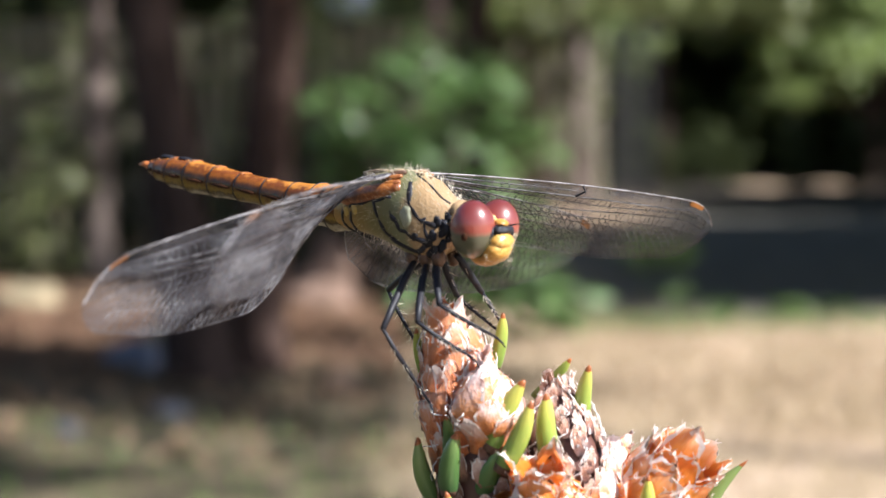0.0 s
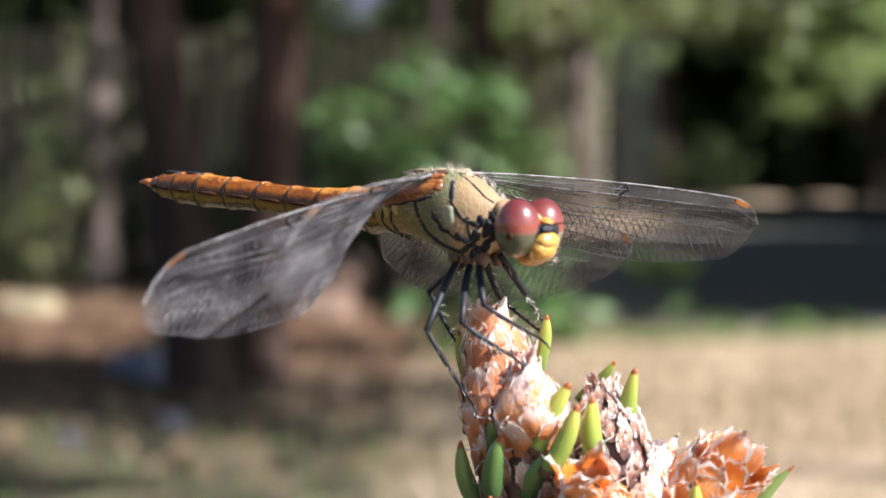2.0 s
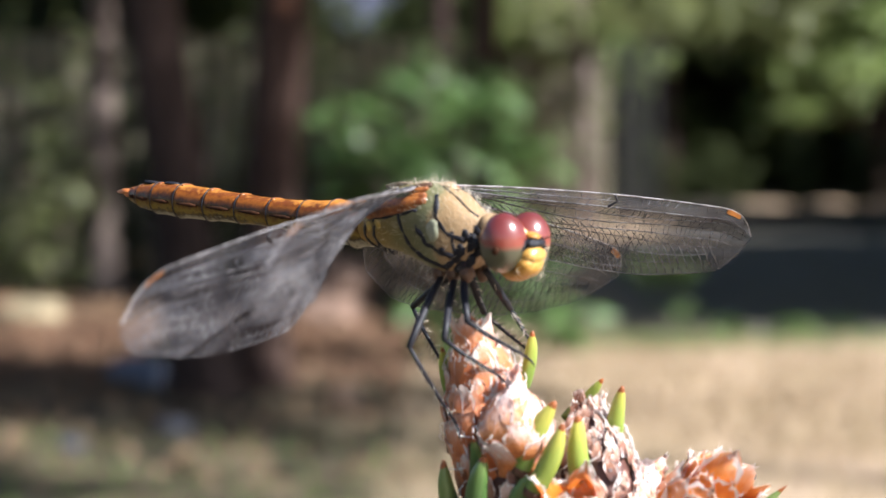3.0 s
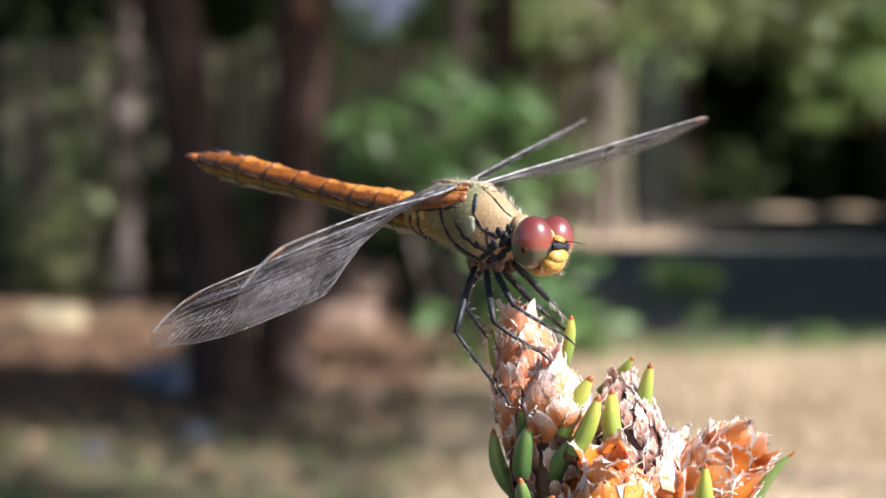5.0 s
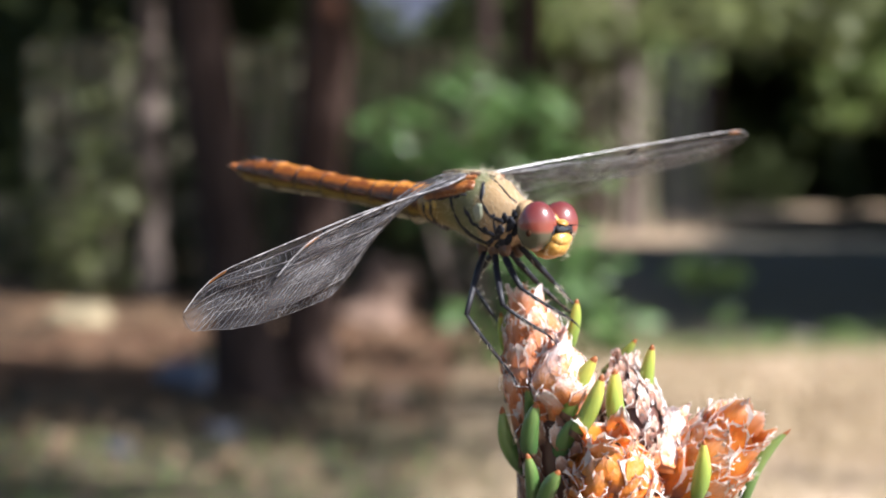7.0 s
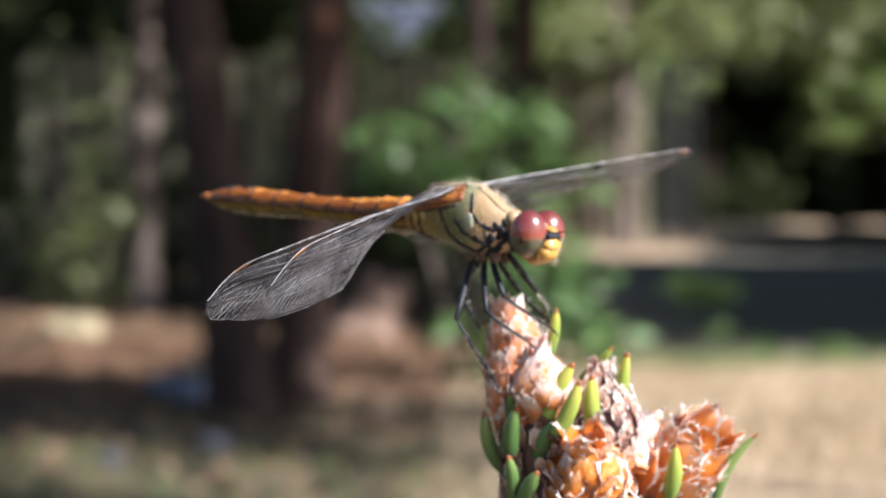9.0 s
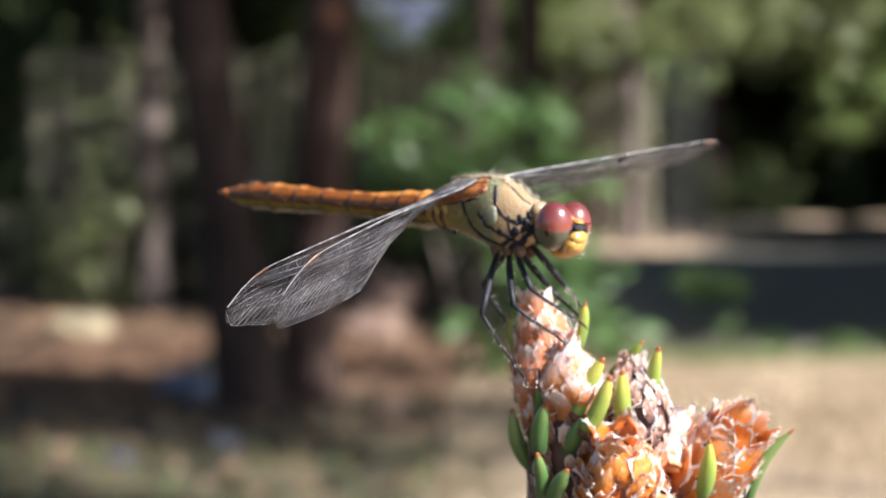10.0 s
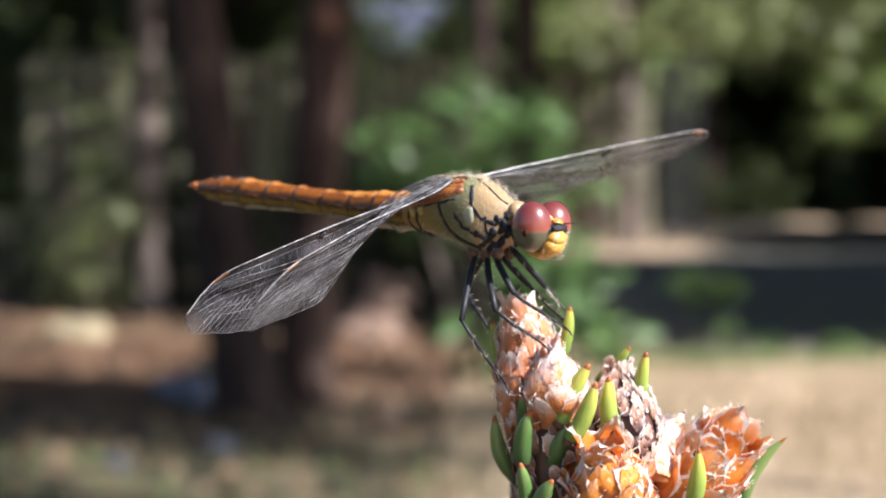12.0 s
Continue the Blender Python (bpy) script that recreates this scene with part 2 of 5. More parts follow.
WALL = mat("brown_timber_wall", [(0.3, (0.05, 0.030, 0.022)), (0.7, (0.10, 0.06, 0.045))], 2, 0.8, 0.4, 0.01)
ROOF = mat("grey_roof_sheet", [(0.3, (0.040, 0.043, 0.064)), (0.7, (0.080, 0.084, 0.115))], 2, 0.7, 0.3, 0.01, spec=0.2)
DARK_PANE = mat("window_pane", [(0.3, (0.02, 0.022, 0.025)), (0.7, (0.04, 0.042, 0.05))], 2, 0.12)
GRASS = mat("dry_grass", [(0.25, (0.12, 0.12, 0.05)), (0.5, (0.33, 0.25, 0.15)), (0.75, (0.46, 0.35, 0.24))], 1.3, 0.75, through_light=0.2)
WEED = mat("green_weed", [(0.3, (0.05, 0.10, 0.025)), (0.7, (0.14, 0.21, 0.055))], 3, 0.4, through_light=0.3)
DEAD_LEAF = mat("dead_leaf", [(0.38, (0.022, 0.014, 0.010)), (0.52, (0.075, 0.046, 0.028)), (0.68, (0.24, 0.16, 0.10))], 11, 0.8, through_light=0.1, spec=0.2)
CLASP = mat("orange_clasper", [(0.3, (0.34, 0.09, 0.025)), (0.7, (0.60, 0.22, 0.06))], 900, 0.45)
LITTER = mat("needle_litter", [(0.3, (0.05, 0.025, 0.014)), (0.7, (0.20, 0.105, 0.060))], 6, 0.8)


def ground_mat():
    """Dry lawn to the right, bare soil with needle litter under the pines, dark road beyond, then far ground with shade
    and sunlit sandy patches painted in.
    """
    m = bpy.data.materials.new("garden_ground")
    m.use_nodes = True
    n, l = m.node_tree.nodes, m.node_tree.links
    b = n["Principled BSDF"]
    co, sep = n.new("ShaderNodeTexCoord"), n.new("ShaderNodeSeparateXYZ")
    l.new(co.outputs["Object"], sep.inputs[0])

    def noise_at(scale, detail=5):
        t = n.new("ShaderNodeTexNoise")
        t.inputs["Scale"].default_value, t.inputs["Detail"].default_value = scale, detail
        l.new(co.outputs["Object"], t.inputs["Vector"])
        return t.outputs[0]

    def ramp(value, stops):
        r = n.new("ShaderNodeValToRGB")
        while len(r.color_ramp.elements) < len(stops):
            r.color_ramp.elements.new(0.5)
        for e, (place, colour) in zip(r.color_ramp.elements, stops):
            e.position, e.color = place, (*colour, 1)
        l.new(value, r.inputs[0])
        return r.outputs[0]

    def step(value, low, high, wobble, amount):
        a = n.new("ShaderNodeMath")
        a.operation = "MULTIPLY_ADD"
        l.new(wobble, a.inputs[0])
        a.inputs[1].default_value = amount
        l.new(value, a.inputs[2])
        r = n.new("ShaderNodeMapRange")
        r.inputs["From Min"].default_value, r.inputs["From Max"].default_value = low + amount / 2, high + amount / 2
        l.new(a.outputs[0], r.inputs["Value"])
        return r.outputs[0]

    def blend(f, a, c):
        x = n.new("ShaderNodeMix")
        x.data_type = "RGBA"
        l.new(f, x.inputs["Factor"])
        l.new(a, x.inputs["A"])
        l.new(c, x.inputs["B"])
        return x.outputs["Result"]

    coarse, mid, fine = noise_at(0.5), noise_at(3.4), noise_at(22, 8)
    lawn = ramp(mid, [(0.25, (0.19, 0.15, 0.08)), (0.5, (0.40, 0.295, 0.20)), (0.75, (0.50, 0.37, 0.28))])
    # pale patches in the soil colour stand partly for sun flecks
    soil = ramp(mid, [(0.38, (0.022, 0.014, 0.009)), (0.48, (0.090, 0.052, 0.029)), (0.64, (0.29, 0.175, 0.100))])
    # nearer soil, with the pines' shade put into a darker colour
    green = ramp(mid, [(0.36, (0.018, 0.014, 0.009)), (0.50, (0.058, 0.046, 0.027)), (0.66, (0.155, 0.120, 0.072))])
    sunlit_sand = ramp(mid, [(0.3, (0.22, 0.15, 0.095)), (0.7, (0.46, 0.34, 0.235))])
    # wood floor with the trees' shade put into its colour
    shaded_floor = ramp(mid, [(0.35, (0.010, 0.009, 0.007)), (0.65, (0.038, 0.030, 0.021))])
    road = ramp(mid, [(0.3, (0.082, 0.074, 0.060)), (0.7, (0.150, 0.136, 0.112))])
    right = step(sep.outputs[0], -0.15, 0.5, mid, 1.0)
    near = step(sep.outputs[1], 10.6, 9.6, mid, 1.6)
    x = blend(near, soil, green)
    x = blend(right, x, lawn)
    # the road is a strip between the lawn and the wood
    a1 = step(sep.outputs[1], 11.7, 12.2, mid, 0.7)
    slant = n.new("ShaderNodeMath")
    slant.operation = "MULTIPLY_ADD"
    l.new(sep.outputs[0], slant.inputs[0])
    slant.inputs[1].default_value = -2.65
    l.new(sep.outputs[1], slant.inputs[2])
    a2 = step(slant.outputs[0], 22.2, 20.8, mid, 1.0)
    a3 = step(sep.outputs[0], 0.6, 1.6, mid, 0.6)
    f1 = n.new("ShaderNodeMath")
    f1.operation = "MULTIPLY"
    l.new(a1, f1.inputs[0])
    l.new(a2, f1.inputs[1])
    f2 = n.new("ShaderNodeMath")
    f2.operation = "MULTIPLY"
    l.new(f1.outputs[0], f2.inputs[0])
    l.new(a3, f2.inputs[1])
    x = blend(f2.outputs[0], x, road)
    # beyond the road: floor with shade painted in, a sunlit sandy verge and two painted sun patches
    def both(u, v):
        k = n.new("ShaderNodeMath")
        k.operation = "MULTIPLY"
        l.new(u, k.inputs[0])
        l.new(v, k.inputs[1])
        return k.outputs[0]
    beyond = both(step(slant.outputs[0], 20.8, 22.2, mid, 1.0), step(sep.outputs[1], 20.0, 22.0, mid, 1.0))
    x = blend(beyond, x, shaded_floor)
    x = blend(step(sep.outputs[1], 28.5, 30.5, mid, 1.0), x, shaded_floor)
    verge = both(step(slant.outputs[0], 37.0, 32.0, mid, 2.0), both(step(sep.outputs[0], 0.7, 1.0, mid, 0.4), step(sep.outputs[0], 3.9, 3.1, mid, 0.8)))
    x = blend(both(beyond, verge), x, sunlit_sand)
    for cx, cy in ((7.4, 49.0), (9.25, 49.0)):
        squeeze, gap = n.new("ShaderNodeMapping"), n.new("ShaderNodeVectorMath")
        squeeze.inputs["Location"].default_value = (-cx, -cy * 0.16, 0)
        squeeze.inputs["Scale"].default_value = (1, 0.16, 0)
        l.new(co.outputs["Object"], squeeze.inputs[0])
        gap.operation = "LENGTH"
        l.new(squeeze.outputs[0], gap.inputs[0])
        x = blend(step(gap.outputs["Value"], 0.68, 0.50, mid, 0.25), x, sunlit_sand)
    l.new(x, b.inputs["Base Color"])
    b.inputs["Roughness"].default_value = 0.95
    b.inputs["Specular IOR Level"].default_value = 0.2
    bp = n.new("ShaderNodeBump")
    bp.inputs["Strength"].default_value, bp.inputs["Distance"].default_value = 0.7, 0.03
    l.new(fine, bp.inputs["Height"])
    l.new(bp.outputs[0], b.inputs["Normal"])
    return m


# ---- mesh helpers ----
def mesh_of(name, bm, materials, smooth=True):
    me = bpy.data.meshes.new(name)
    bmesh.ops.recalc_face_normals(bm, faces=bm.faces)
    bm.to_mesh(me)
    bm.free()
    for m in materials if isinstance(materials, (list, tuple)) else [materials]:
        me.materials.append(m)
    if smooth:
        me.polygons.foreach_set("use_smooth", [True] * len(me.polygons))
    return me


def part(name, bm, material, parent, label="", at=None, smooth=True):
    ob = new(name, bm if isinstance(bm, bpy.types.Mesh) else mesh_of(name, bm, material, smooth))
    ob.parent = parent
    if at is not None:
        ob.matrix_basis = at
    return tagged(ob, label) if label else ob


def raw_mesh(name, verts, faces, materials, smooth=False):
    me = bpy.data.meshes.new(name)
    me.from_pydata([tuple(v) for v in verts], [], faces)
    for m in materials if isinstance(materials, (list, tuple)) else [materials]:
        me.materials.append(m)
    if smooth:
        me.polygons.foreach_set("use_smooth", [True] * len(me.polygons))
    return me


def loft(rings, cap=True, bm=None, index=0):
    """A skin over rings of equal count."""
    bm = bm or bmesh.new()
    made = [[bm.verts.new(v) for v in r] for r in rings]
    n = len(rings[0])
    for a, b in zip(made, made[1:]):
        for i in range(n):
            bm.faces.new((a[i], a[(i + 1) % n], b[(i + 1) % n], b[i])).material_index = index
    if cap:
        bm.faces.new(made[0][::-1]).material_index = index
        bm.faces.new(made[-1]).material_index = index
    return bm


def oval(x, zlow, zhigh, half, n=24, power=2.4):
    """A ring across the x axis (millimetres)."""
    out, mid, tall = [], (zlow + zhigh) / 2, (zhigh - zlow) / 2
    for i in range(n):
        a = 2 * math.pi * i / n
        c, s = math.cos(a), math.sin(a)
        out.append(Vector((x, half * math.copysign(abs(c) ** (2 / power), c), mid + tall * math.copysign(abs(s) ** (2 / power), s))) * MM)
    return out


def tube(points, radii, sides=6, bm=None, index=0, cap=True):
    pts = [Vector(p) for p in points]
    rings = []
    side = None
    for i, p in enumerate(pts):
        d = (pts[min(i + 1, len(pts) - 1)] - pts[max(i - 1, 0)]).normalized()
        if side is None:
            side = d.orthogonal().normalized()
        side = (side - d * side.dot(d)).normalized()
        up = d.cross(side)
        r = radii[i] if isinstance(radii, (list, tuple)) else radii
        rings.append([p + (side * math.cos(2 * math.pi * k / sides) + up * math.sin(2 * math.pi * k / sides)) * r for k in range(sides)])
    return loft(rings, cap, bm, index)


def blob(centre, radii, bm=None, wobble=0.0, freq=1.0, sub=3, index=0):
    bm = bm or bmesh.new()
    made = bmesh.ops.create_icosphere(bm, subdivisions=sub, radius=1.0)["verts"]
    for v in made:
        d = v.co.copy()
        k = 1 + (wobble * noise.noise(d * freq + Vector(centre) * 7) if wobble else 0)
        v.co = Vector(centre) + Vector((d.x * radii[0], d.y * radii[1], d.z * radii[2])) * k
    if index:
        for v in made:
            for f in v.link_faces:
                f.material_index = index
    return bm


def spot(u, v, w=0.0):
    """World place in the shoot's upright plane: millimetres right, up and away from the leg roots, as seen along the camera's first direction."""
    k = (FAR_EYE + w) / FAR_EYE
    c, s = math.cos(radians(2.5)), math.sin(radians(2.5))
    right, up, ahead = Vector((1, 0, 0)), Vector((0, s, c)), Vector((0, c, -s))
    return Vector((0, 0, 1)) + (right * (u - 0.149) * k + up * (v - 0.892) * k + ahead * (FAR_EYE + w)) * MM


# ---- ground ----
def build_ground():
    xs = sorted({-600, -200, -80, -40, -25, *[-16 + 0.5 * i for i in range(65)], 25, 40, 80, 200, 600})
    ys = sorted({-600, -200, -60, -20, -8, *[-2 + 0.5 * i for i in range(90)], 50, 60, 80, 120, 250, 900})
    verts, faces = [], []
    for y in ys:
        for x in xs:
            rough = 0.05 * noise.noise(Vector((x * 0.4, y * 0.4, 3.0))) + 0.02 * noise.noise(Vector((x * 1.7, y * 1.7, 9.0)))
            if abs(x) < 0.6 and abs(y) < 0.8:
                rough = 0
            verts.append((x, y, rough if abs(x) < 20 and -3 < y < 45 else 0))
    w = len(xs)
    for j in range(len(ys) - 1):
        for i in range(w - 1):
            faces.append((j * w + i, j * w + i + 1, (j + 1) * w + i + 1, (j + 1) * w + i))
    ob = new("ground", raw_mesh("ground", verts, faces, ground_mat(), True))
    tagged(ob, "dry lawn, brown needle litter and dark road", "ground", kind="structure")


def blades(name, label, category, count, box, tall, material, wide=0.006, lean=0.5, seed=1):
    rnd = random.Random(seed)
    verts, faces = [], []
    for _ in range(count):
        x, y = rnd.uniform(*box[0]), rnd.uniform(*box[1])
        h, a, w = rnd.uniform(*tall), rnd.uniform(0, 6.283), wide * rnd.uniform(0.6, 1.4)
        dx, dy = math.cos(a), math.sin(a)
        lx, ly = rnd.uniform(-lean, lean) * h, rnd.uniform(-lean, lean) * h
        k = len(verts)
        verts += [(x - dx * w, y - dy * w, -0.03), (x + dx * w, y + dy * w, -0.03), (x + dx * w * 0.7 + lx * 0.4, y + dy * w * 0.7 + ly * 0.4, h * 0.6), (x - dx * w * 0.7 + lx * 0.4, y - dy * w * 0.7 + ly * 0.4, h * 0.6), (x + lx, y + ly, h)]
        faces += [(k, k + 1, k + 2, k + 3), (k + 3, k + 2, k + 4)]
    ob = new(name, raw_mesh(name, verts, faces, material))
    return tagged(ob, label, category, kind="stuff")


# ---- trees and shrubs ----
def leaf_cloud(clumps, per, size, rnd, flat=0.9):
    """Many small folded leaves round clump centres (place, spread)."""
    verts, faces = [], []
    for (cx, cy, cz), (rx, ry, rz) in clumps:
        for _ in range(per):
            d = Vector((rnd.gauss(0, 1), rnd.gauss(0, 1), rnd.gauss(0, 1)))
            d = d.normalized() * rnd.random() ** 0.45
            p = Vector((cx + d.x * rx, cy + d.y * ry, cz + d.z * rz))
            a = Vector((rnd.uniform(-1, 1), rnd.uniform(-1, 1), rnd.uniform(-flat, flat) - 0.15)).normalized()
            b = a.cross(Vector((rnd.uniform(-1, 1), rnd.uniform(-1.2, 0.6), 0.8))).normalized()
            up = a.cross(b)
            s = size * rnd.uniform(0.6, 1.3)
            k = len(verts)
            verts += [p, p + a * s * 0.5 + b * s * 0.28 + up * s * 0.08, p + a * s, p + a * s * 0.5 - b * s * 0.28 + up * s * 0.08]
            faces += [(k, k + 1, k + 2), (k, k + 2, k + 3)]
    return verts, faces


def build_tree(name, label, base, top, r0, r1, bark, leaf, crown_z, crown_r, clumps, per, leaf_size, seed, limb_from=0.5, lean=0.0, flare=1.5):
    """A tapered trunk with limbs, and a crown of leaves round their ends. base and top are places; the crown lies between two heights."""
    rnd = random.Random(seed)
    tree = new(name)
    tree.location = base
    tagged(tree, label, "tree")
    b, t = Vector((0, 0, -0.12)), Vector(top) - Vector(base)
    pts, radii = [], []
    for i in range(20):
        f = (i / 19) ** 1.9
        w = Vector((noise.noise(Vector((seed, f * 3, 0))), noise.noise(Vector((seed, f * 3, 5))), 0)) * 0.10 * f
        pts.append(b.lerp(t, f) + w)
        r = r0 + (r1 - r0) * f
        radii.append(r * (1 + (flare - 1) * math.exp(-f * t.z / 0.22)))
    bm = tube(pts, radii, 14)
    for v in bm.verts:
        v.co += Vector((v.co.x - t.x * v.co.z / t.z, v.co.y, 0)) * 0.12 * noise.noise(v.co * 6)
    part("trunk", bm, bark, tree)
    centres = []
    for i in range(clumps):
        f = rnd.random()
        z = crown_z[0] + (crown_z[1] - crown_z[0]) * f
        a, rr = rnd.uniform(0, 6.283), crown_r * rnd.uniform(0.25, 1.0) * (1.1 - 0.55 * f)
        along = t * min(1.0, z / t.z)
        c = Vector((along.x + rr * math.cos(a), along.y + rr * math.sin(a), z))
        s = crown_r * rnd.uniform(0.16, 0.34)
        centres.append((tuple(c), (s, s, s * 0.6)))
        if i % 3 == 0:
            start = t * max(limb_from, min(0.97, (z - 0.35 * rr) / t.z))
            mid = start.lerp(c, 0.55) + Vector((0, 0, 0.06 * rr))
            part("limb", tube([start, mid, c], [r1 * 0.9, r1 * 0.5, r1 * 0.15], 6), bark, tree)
    verts, faces = leaf_cloud(centres, per, leaf_size, rnd)
    tagged(part("crown", raw_mesh("crown", verts, faces, leaf), None, tree), kind="stuff")
    return tree


def build_shrub(name, label, base, clumps, per, leaf_size, leaf, seed, stems=5, thick=0.018, bark=None, group=""):
    rnd = random.Random(seed)
    ob = new(name)
    ob.location = base
    tagged(ob, label, "shrub", group)
    for i in range(stems):
        c = Vector(clumps[i % len(clumps)][0])
        foot = Vector((rnd.uniform(-0.06, 0.06), rnd.uniform(-0.06, 0.06), -0.08))
        part("branch", tube([foot, foot.lerp(c, 0.5) + Vector((rnd.uniform(-0.06, 0.06), 0, 0.05)), c], [thick, thick * 0.6, thick * 0.25], 6), bark or GREY_BARK, ob)
    verts, faces = leaf_cloud(clumps, per, leaf_size, rnd, 0.5)
    part("crown", raw_mesh("crown", verts, faces, leaf), None, ob)
    return ob


def build_fence(base, length, count, tall, seed, wood=None, label="weathered pale board fence with narrow gaps"):
    """Upright boards on two rails between posts, along x."""
    rnd = random.Random(seed)
    fence = new("board_fence")
    fence.location = base
    tagged(fence, label, "fence")
    wood = wood or WOOD

    def box(sx, sy, sz):
        bm = bmesh.new()
        bmesh.ops.create_cube(bm, size=1.0)
        for v in bm.verts:
            v.co = Vector((v.co.x * sx, v.co.y * sy, (v.co.z + 0.5) * sz))
        bmesh.ops.bevel(bm, geom=bm.edges[:], offset=0.004, segments=1, affect="EDGES")
        return bm
    board = mesh_of("board", box(length / count * 0.68, 0.022, tall), wood, False)
    for i in range(count):
        x = length * (i + 0.5) / count
        at = pose(x + rnd.uniform(-0.01, 0.01), -0.045, 0.03 + rnd.uniform(-0.03, 0.03), 0, rnd.uniform(-0.8, 0.8), 0)
        part("board", board, None, fence, at=at)
    rail = mesh_of("rail", box(length, 0.04, 0.08), wood, False)
    for z in (0.35, tall - 0.4):
        part("rail", rail, None, fence, at=pose(length / 2, 0, z))
    post = mesh_of("post", box(0.09, 0.09, tall + 0.3), wood, False)
    for i in range(int(length / 2.2) + 1):
        part("post", post, None, fence, at=pose(min(length, i * 2.2), 0.07, -0.3))
    return fence


def build_rock(name, label, at, size, material, seed):
    bm = blob((0, 0, size[2] * 0.45), size, wobble=0.5, freq=1.3, sub=3)
    for v in bm.verts:
        v.co += Vector((seed, 0, 0)) * 0 + Vector(noise.noise_vector(v.co * 9 + Vector((seed, 0, 0)))) * 0.1 * min(size)
    ob = new(name, mesh_of(name, bm, material, True))
    ob.location = at
    return tagged(ob, label, "stone")


def build_house():
    x0, y0 = -2.7, 42.0
    house = new("garden_shed")
    house.location = (x0, y0, 0)
    tagged(house, "small brown timber shed with a grey sheet roof", "shed")
    bm = bmesh.new()
    bmesh.ops.create_cube(bm, size=1.0)
    for v in bm.verts:
        v.co = Vector((v.co.x * 2.6 + 1.3, v.co.y * 5 + 2.5, (v.co.z + 0.5) * 3.7 - 0.1))
    part("wall", bm, WALL, house, smooth=False)
    bm = bmesh.new()
    ring = [(-0.3, -0.5, 3.45), (2.9, -0.5, 3.45), (2.9, 2.5, 4.7), (-0.3, 2.5, 4.7), (-0.3, 5.5, 3.45), (2.9, 5.5, 3.45)]
    v = [bm.verts.new(p) for p in ring] + [bm.verts.new((p[0], p[1], p[2] + 0.12)) for p in ring]
    for q in ((0, 1, 2, 3), (3, 2, 5, 4)):
        bm.faces.new([v[i] for i in q])
        bm.faces.new([v[i + 6] for i in q[::-1]])
    for a, b in ((0, 1), (1, 2), (2, 5), (5, 4), (4, 3), (3, 0)):
        bm.faces.new((v[a], v[b], v[b + 6], v[a + 6]))
    part("roof", bm, ROOF, house, smooth=False)
    for wx in (1.3,):
        bm = bmesh.new()
        bmesh.ops.create_cube(bm, size=1.0)
        for q in bm.verts:
            q.co = Vector((q.co.x * 1.2 + wx, q.co.y * 0.08 - 0.02, q.co.z * 1.1 + 1.7))
        part("window", bm, DARK_PANE, house, smooth=False)


